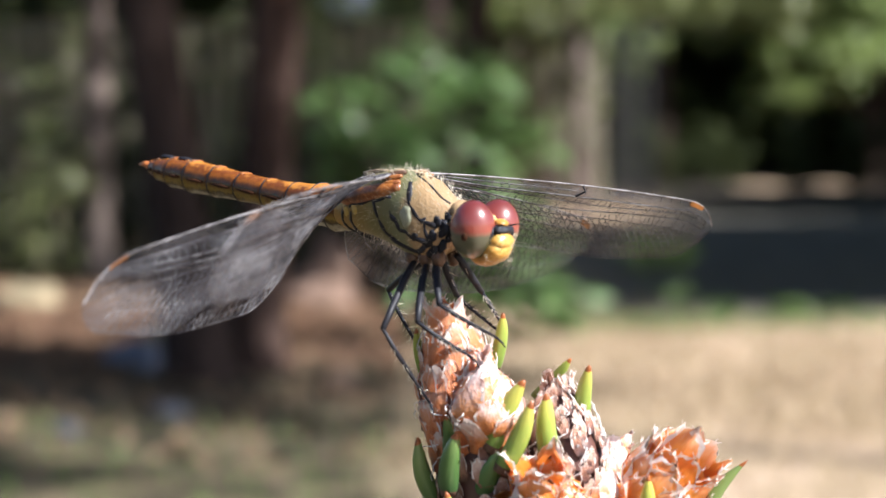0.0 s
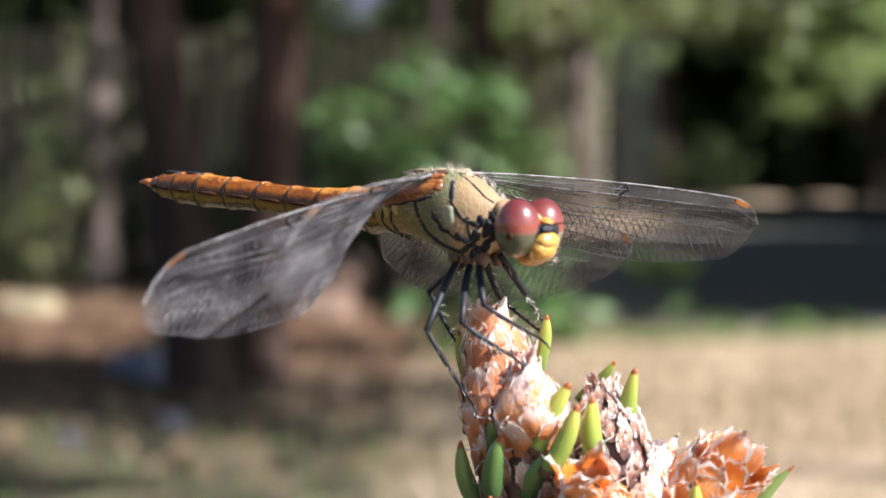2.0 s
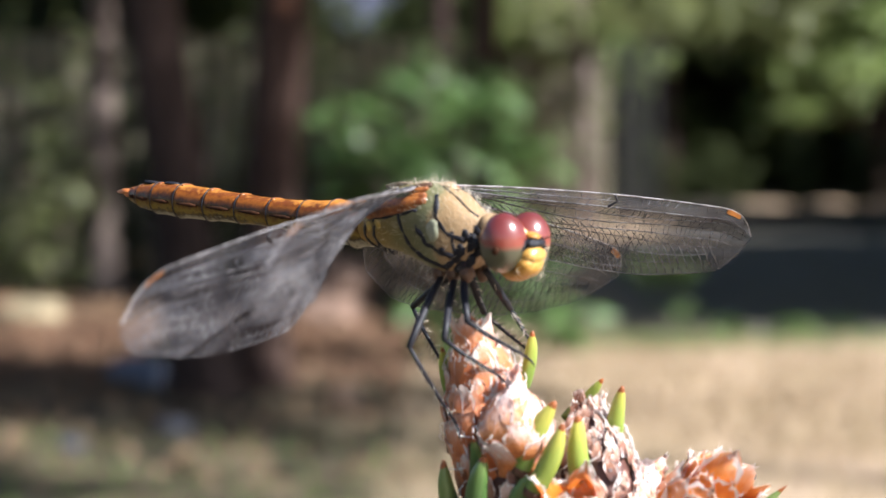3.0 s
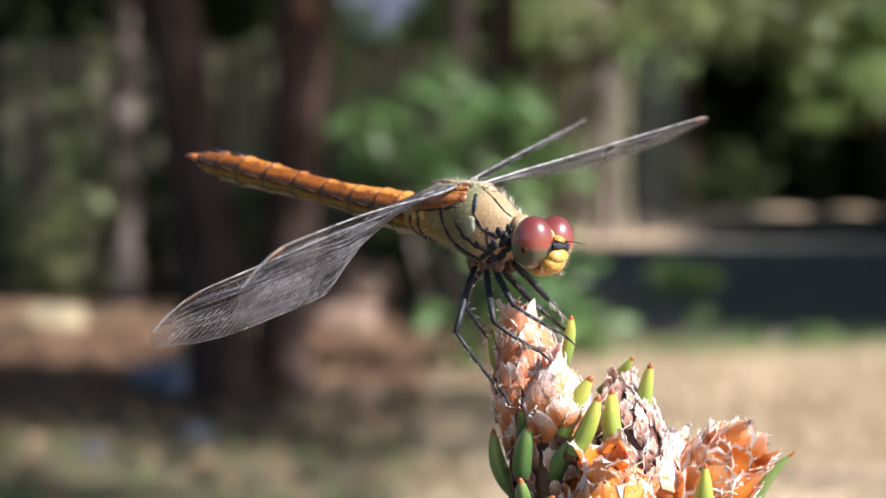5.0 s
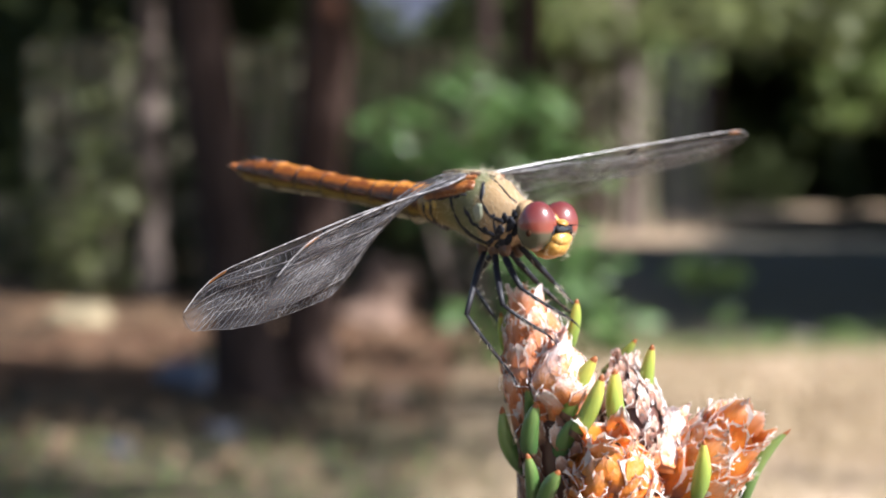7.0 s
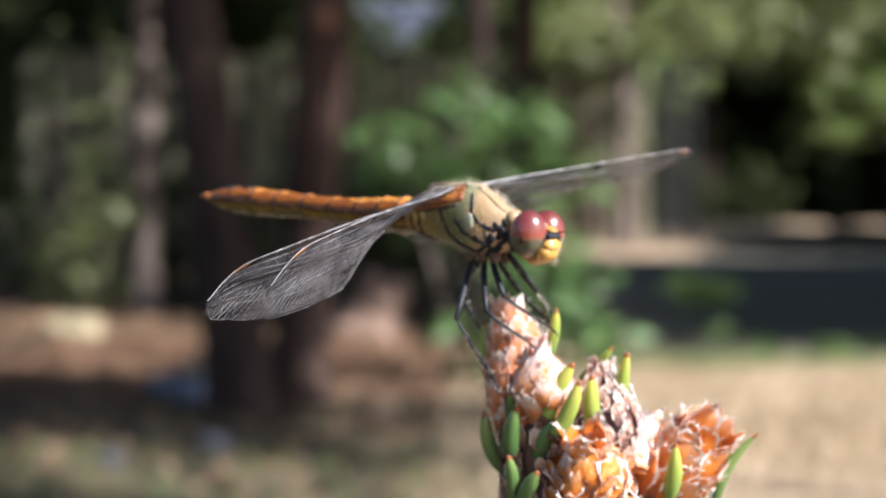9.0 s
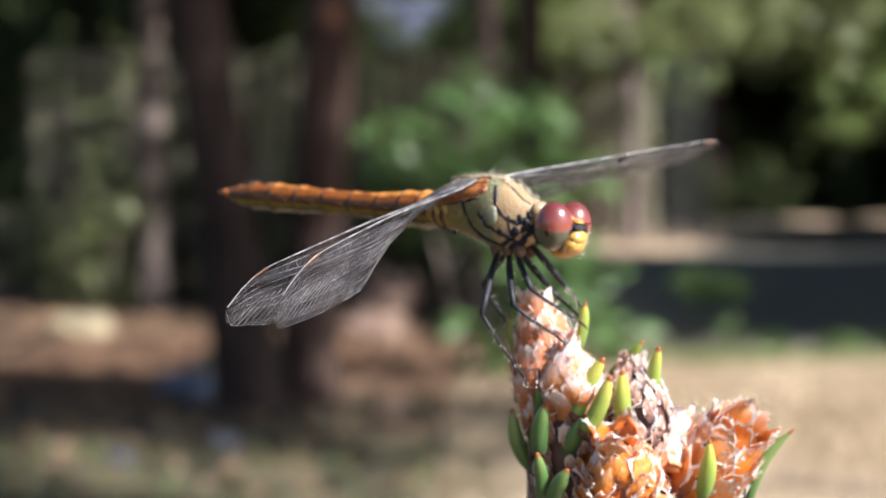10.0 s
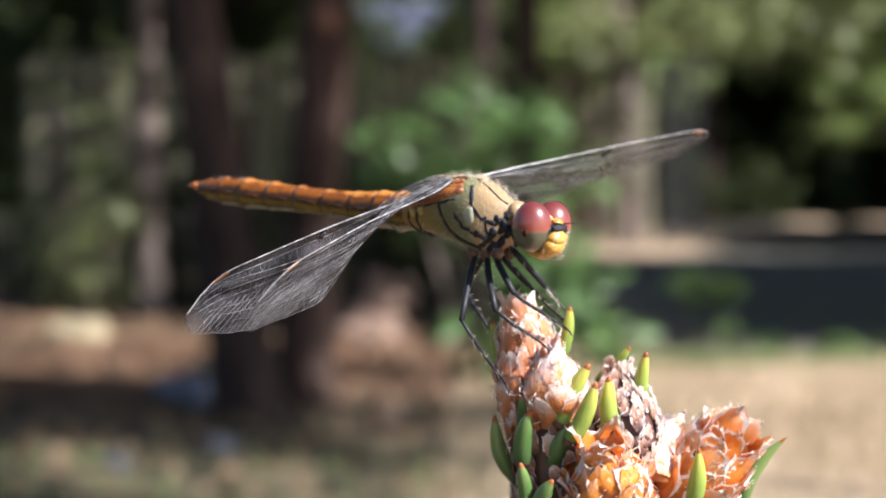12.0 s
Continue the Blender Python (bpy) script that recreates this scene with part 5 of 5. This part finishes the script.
    # branches that fan from the middle of the wing to its rear edge
    for i in range(30):
        f0 = 0.05 + 0.028 * i
        c0, run = 0.30 + 0.22 * (i / 30), 0.20 - 0.10 * (i / 30)
        pts = []
        for q in range(9):
            u = q / 8
            pts.append(at(min(0.985, f0 + run * u), c0 + (1.0 - c0) * u ** 1.25))
        tube(pts, [MM * w for w in (0.034, 0.034, 0.032, 0.030, 0.028, 0.026, 0.024, 0.022, 0.020)], 4, bm)
    # fill the rear fields beyond the ends of the short veins
    for k in range(5, 10):
        f = ends[k] + 0.01
        while f < 0.96:
            a, b = at(f, lines[k]), at(min(0.99, f + 0.012), min(1, lines[k] + 0.12))
            tube([a, b], 0.018 * MM, 3, bm, cap=False)
            f += 0.75 / length
    tagged(part("vein_net", bm, VEIN, wing, "fine dark vein net", smooth=False), kind="stuff")
    part("front_vein", pale, VEIN_PALE, wing, "pale thick front vein", smooth=False)
    # knot half way along the front edge
    part("knot", tube([at(0.50, 0.0), at(0.515, 0.07), at(0.49, 0.14)], 0.09 * MM, 5), BLACK, wing)
    bm = bmesh.new()
    f0, f1 = 0.872, 0.926
    up = [at(f0 + (f1 - f0) * i / 6, 0.005) for i in range(7)]
    down = [at(f0 + (f1 - f0) * i / 6, 0.062 if 0 < i < 6 else 0.055) for i in range(7)]
    t = Vector((0, 0, 0.06 * MM))
    rings = [[u + t, d + t, d - t, u - t] for u, d in zip(up, down)]
    loft(rings, True, bm)
    part("wing_spot", bm, STIGMA, wing, "orange spot near the wing tip", smooth=False)
    return wing


def wing_pose(kind, side, sweep, lift, twist):
    """A wing's pose on the body. sweep: degrees forward of square, lift: above level, twist: rear edge down."""
    x, y, z = WING_ROOTS[kind]
    s = Vector((math.sin(radians(sweep)) * math.cos(radians(lift)), side * math.cos(radians(sweep)) * math.cos(radians(lift)), math.sin(radians(lift))))
    back = Vector((-1, 0, 0))
    c0 = (back - s * back.dot(s)).normalized()
    down = s.cross(c0) * (-side)
    c = c0 * math.cos(radians(twist)) + down * math.sin(radians(twist))
    m = Matrix((s, c, s.cross(c))).transposed().to_4x4()
    m.translation = Vector((x, side * y, z)) * MM
    return m


def tapered_leg(length, r0, r1, spines, seed, long=1.0):
    """A leg piece along -z with two rows of bristles."""
    rnd = random.Random(seed)
    bm = tube([Vector((0.0, 0, 0)), Vector((0.12 * MM, 0, -length * 0.3)), Vector((0.08 * MM, 0, -length * 0.7)), Vector((0, 0, -length))], [r0 * 0.8, r0, (r0 + r1) / 2, r1], 8)
    for i in range(spines):
        z = -length * (0.12 + 0.82 * i / spines)
        side = 1 if i % 2 else -1
        p = Vector((side * r1 * 0.6, 0, z))
        tip = p + Vector((side * rnd.uniform(0.3, 0.6) * long * MM, rnd.uniform(-0.3, 0.3) * MM, -rnd.uniform(0.1, 0.4) * MM))
        tube([p, tip], [0.030 * MM, 0.012 * MM], 3, bm, 1 if rnd.random() < 0.6 else 0)
    return bm


# hip in the body's space, knee and foot beside the shoot (millimetres right, up and away)
LEGS = [
    ("hind", -1, (-0.7, -0.7, -0.1), ((-3.08, -4.64), -4.2), ((-0.19, -9.55), -2.0)),
    ("hind", 1, (-0.7, 0.7, -0.1), ((-2.86, -2.12), 4.5), ((-1.19, -5.46), 3.2)),
    ("middle", -1, (0.3, -0.7, -0.3), ((-0.89, -4.16), -4.6), ((2.53, -6.50), -3.4)),
    ("front", -1, (1.0, -0.6, -0.2), ((0.56, -3.05), -4.0), ((4.20, -5.24), -2.0)),
    ("middle", 1, (0.5, 0.7, -0.2), ((1.63, -2.49), 2.4), ((4.20, -4.72), 1.6)),
    ("front", 1, (1.8, 0.5, 0.2), ((3.27, -2.30), 1.6), ((4.31, -3.97), 1.4)),
]


def bone(a, b, hint):
    """Pose with -z from a to b."""
    z = (a - b).normalized()
    x = (hint - z * hint.dot(z)).normalized()
    m = Matrix((x, z.cross(x), z)).transposed().to_4x4()
    m.translation = a
    return m


def build_dragonfly():
    fly = new("dragonfly")
    tagged(fly, "orange and olive darter dragonfly perched with spread wings", "dragonfly")
    made = {"fly": fly, "thorax": build_thorax(fly), "head": build_head(fly), "abdomen": build_abdomen(fly)}
    for kind in ("forewing", "hindwing"):
        for side in (-1, 1):
            made[kind, side] = build_wing(fly, kind, side)
    first = body_pose(*BODY_ROWS[3][1:])
    for i, (kind, side, hip, (k, kw), (f, fw)) in enumerate(LEGS):
        hip_at, knee, foot = first @ (Vector(hip) * MM), spot(*k, kw), spot(*f, fw)
        l1, l2 = (knee - hip_at).length * 1.02, (foot - knee).length * 1.02
        femur = part("femur", tapered_leg(l1, 0.27 * MM, 0.20 * MM, 8, i, 0.6), [BLACK, HAIR], fly)
        tibia = part("tibia", tapered_leg(l2, 0.15 * MM, 0.09 * MM, 34, i + 20), [BLACK, HAIR], fly)
        part("claw", tube([Vector((0, 0, -l2)), Vector((0.15 * MM, 0, -l2 - 0.5 * MM)), Vector((0.5 * MM, 0, -l2 - 0.75 * MM))], [0.10 * MM, 0.08 * MM, 0.03 * MM], 5), BLACK, tibia)
        made["leg", i] = (femur, tibia, l1, l2)
    return made


BODY_ORIGIN = spot(0, 0, 0)


def body_pose(x, y, z, yaw, pitch, roll):
    return Matrix.Translation(BODY_ORIGIN + Vector((x, y, z)) * MM) @ Euler((radians(roll), radians(pitch), radians(yaw))).to_matrix().to_4x4()


# seconds; millimetres from the first stance; yaw, pitch and roll in degrees
BODY_ROWS = [
    (0, -0.10, 0.00, 0.05, -40.50, 0.29, 0.00),
    (0.5, -0.18, 0.00, 0.09, -39.65, 0.30, -0.04),
    (1, -0.07, -0.00, -0.06, -39.60, -0.01, -0.01),
    (1.5, -0.00, 0.00, 0.00, -40.00, 0.00, -0.00),
    (2, -0.15, -0.00, 0.05, -39.96, -0.29, 0.05),
    (2.5, 0.02, -0.00, 0.01, -40.00, -0.28, 0.04),
    (3, -0.08, 0.00, 0.05, -39.59, -0.39, 0.28),
    (5, -1.27, 0.03, 0.04, -39.46, 4.13, -0.74),
    (5.5, -1.28, 0.03, 0.02, -40.11, 4.39, -0.62),
    (6, -1.30, 0.03, 0.13, -41.95, 2.94, -0.53),
    (6.5, -1.23, 0.03, 0.02, -41.61, 2.59, -0.48),
    (7, -1.28, 0.03, 0.15, -41.89, 2.52, -0.56),
    (9, -0.91, 0.02, 0.44, -36.34, 1.24, -0.42),
    (9.5, -1.13, 0.02, 0.50, -36.11, 0.75, -0.41),
    (10, -1.09, 0.02, 0.32, -36.35, 0.69, -0.38),
    (10.5, -1.14, 0.02, 0.29, -35.81, 0.20, -0.44),
    (11, -1.25, 0.02, 0.40, -35.80, 0.26, -0.42),
    (11.5, -1.21, 0.02, 0.33, -36.16, 0.59, -0.22),
    (12, -1.37, 0.03, 0.38, -37.06, 0.04, -0.12),
]
# seconds; sweep, lift and twist of the four wings
WING_ROWS = {
    ("forewing", -1): [(0.0, 24.6, -3.6, 64.9), (1.0, 24.6, -3.6, 64.9), (2.4, 25.9, -3.6, 66.9), (3.2, 25.9, -3.6, 66.9), (4.8, 14.1, -8.0, 65.8), (5.0, 13.8, -8.1, 64.5), (5.5, 16.2, -9.0, 61.8), (6.0, 17.7, -10.0, 60.4), (6.5, 19.5, -9.3, 59.0), (7.0, 19.1, -8.9, 57.6), (9.0, 12.2, -9.7, 64.0), (9.5, 10.2, -11.2, 66.1), (10.0, 10.4, -11.9, 62.6), (10.5, 9.5, -12.1, 59.1), (11.0, 11.7, -12.2, 51.9), (11.5, 12.8, -12.3, 51.9), (12.0, 13.4, -12.3, 51.9)],
    ("forewing", 1): [(0.0, 15.7, -5.5, 43.8), (1.0, 15.7, -5.5, 43.8), (2.4, 17.4, -4.7, 48.7), (3.2, 17.4, -4.7, 48.7), (4.8, 4.0, 16.8, 24.0), (5.0, 7.4, 13.5, 27.0), (5.5, 12.1, 8.4, 30.2), (6.0, 11.6, 9.0, 31.3), (6.5, 14.0, 9.6, 32.3), (7.0, 13.8, 9.4, 29.4), (9.0, 12.2, 8.2, 24.9), (9.5, 12.5, 8.1, 25.8), (10.0, 12.2, 8.0, 23.2), (10.5, 12.7, 8.9, 20.5), (11.0, 13.5, 8.3, 26.1), (11.5, 12.2, 8.8, 28.1), (12.0, 12.5, 9.3, 28.1)],
    ("hindwing", -1): [(0.0, 6.2, -9.0, 78.1), (1.0, 6.2, -9.0, 78.1), (2.4, 8.6, -8.9, 82.4), (3.2, 8.6, -8.9, 82.4), (4.8, -1.4, -16.5, 53.5), (5.0, 0.1, -15.8, 57.9), (5.5, 2.6, -12.4, 69.9), (6.0, 1.2, -15.3, 69.1), (6.5, 2.1, -15.9, 68.4), (7.0, 2.6, -14.9, 67.7), (9.0, 3.3, -12.1, 63.5), (9.5, 3.2, -13.2, 63.5), (10.0, 3.2, -13.6, 62.7), (10.5, 3.0, -14.0, 61.8), (11.0, 2.5, -15.0, 65.2), (11.5, 3.2, -14.5, 65.2), (12.0, 2.6, -13.4, 65.2)],
    ("hindwing", 1): [(0.0, -2.3, -8.2, 43.5), (1.0, -2.3, -8.2, 43.5), (2.4, -0.7, -10.8, 39.4), (3.2, -0.7, -10.8, 39.4), (4.8, -14.6, 16.1, 26.0), (5.0, -12.8, 13.3, 25.0), (5.5, -7.5, 8.4, 22.0), (6.0, -9.1, 3.6, 24.9), (6.5, -2.1, 3.1, 25.7), (7.0, -3.0, 4.8, 26.5), (9.0, -7.1, 3.5, 29.8), (9.5, -7.0, 3.5, 31.1), (10.0, -7.5, 3.6, 24.6), (10.5, -3.8, 3.4, 18.1), (11.0, -3.3, 3.1, 22.6), (11.5, -3.2, 4.0, 22.6), (12.0, -4.0, 3.4, 22.6)],
}
# seconds; lift and sideways bend of the abdomen
ABDOMEN_ROWS = [(0, 6.8, 5.7), (0.5, 3.9, -1.7), (1, 3.9, -0.8), (1.5, 4.0, -1.2), (2, 4.4, -0.7), (2.5, 4.6, -0.7), (3, 4.9, -0.9), (5, 6.3, -1.7), (5.5, 5.7, -0.7), (6, 4.3, 1.1), (6.5, 4.0, 1.2), (7, 4.5, 0.8), (9, 2.1, 0.3), (9.5, 2.9, 1.8), (10, 2.4, 1.3), (10.5, 3.0, 1.9), (11, 4.2, 1.6), (11.5, 3.7, 1.0), (12, 4.8, -0.1)]
# seconds; yaw and tilt of the head on the neck, and its reach forward in millimetres
HEAD_ROWS = [(0.0, 0, 13, 0.25), (3.0, 0, 13, 0.25), (4.7, -16, 16, 0.2), (5.0, 0, 16, 0.3), (7.0, 0, 16, 0.4), (9.0, 0, 15, 0.45), (12.0, 0, 15, 0.45)]

build_garden()
build_shoot()
FLY = build_dragonfly()


def motions():
    walk(FLY["fly"], [(t, body_pose(*r)) for t, *r in BODY_ROWS])
    for (kind, side), rows in WING_ROWS.items():
        walk(FLY[kind, side], [(t, wing_pose(kind, side, *r)) for t, *r in rows])
    h = Vector(HINGE) * MM
    walk(FLY["abdomen"], [(t, pose(*h, 0, lift, -bend)) for t, lift, bend in ABDOMEN_ROWS])
    walk(FLY["head"], [(t, pose((4.35 + reach) * MM, 0, (2.0 - 0.2 * reach) * MM, 0, tilt, yaw)) for t, yaw, tilt, reach in HEAD_ROWS])
    # legs: the feet stay on the shoot while the body shifts
    for i, (kind, side, hip, (k, kw), (f, fw)) in enumerate(LEGS):
        femur, tibia, l1, l2 = FLY["leg", i]
        one, two = [], []
        for t, *r in BODY_ROWS:
            m = body_pose(*r).inverted()
            a, c = Vector(hip) * MM, m @ spot(*f, fw)
            guess = (m @ spot(*k, kw)).lerp(body_pose(*BODY_ROWS[3][1:]).inverted() @ spot(*k, kw), 0.1 if i else 0.5)
            line = c - a
            d = min(line.length, (l1 + l2) * 0.999)
            along = (l1 * l1 - l2 * l2 + d * d) / (2 * d)
            high = math.sqrt(max(0.0, l1 * l1 - along * along))
            w = line.normalized()
            out = guess - a
            out = (out - w * out.dot(w)).normalized()
            b = a + w * along + out * high
            one.append((t, bone(a, b, out)))
            two.append((t, bone(b, c, out)))
        walk(femur, one)
        walk(tibia, two)


motions()
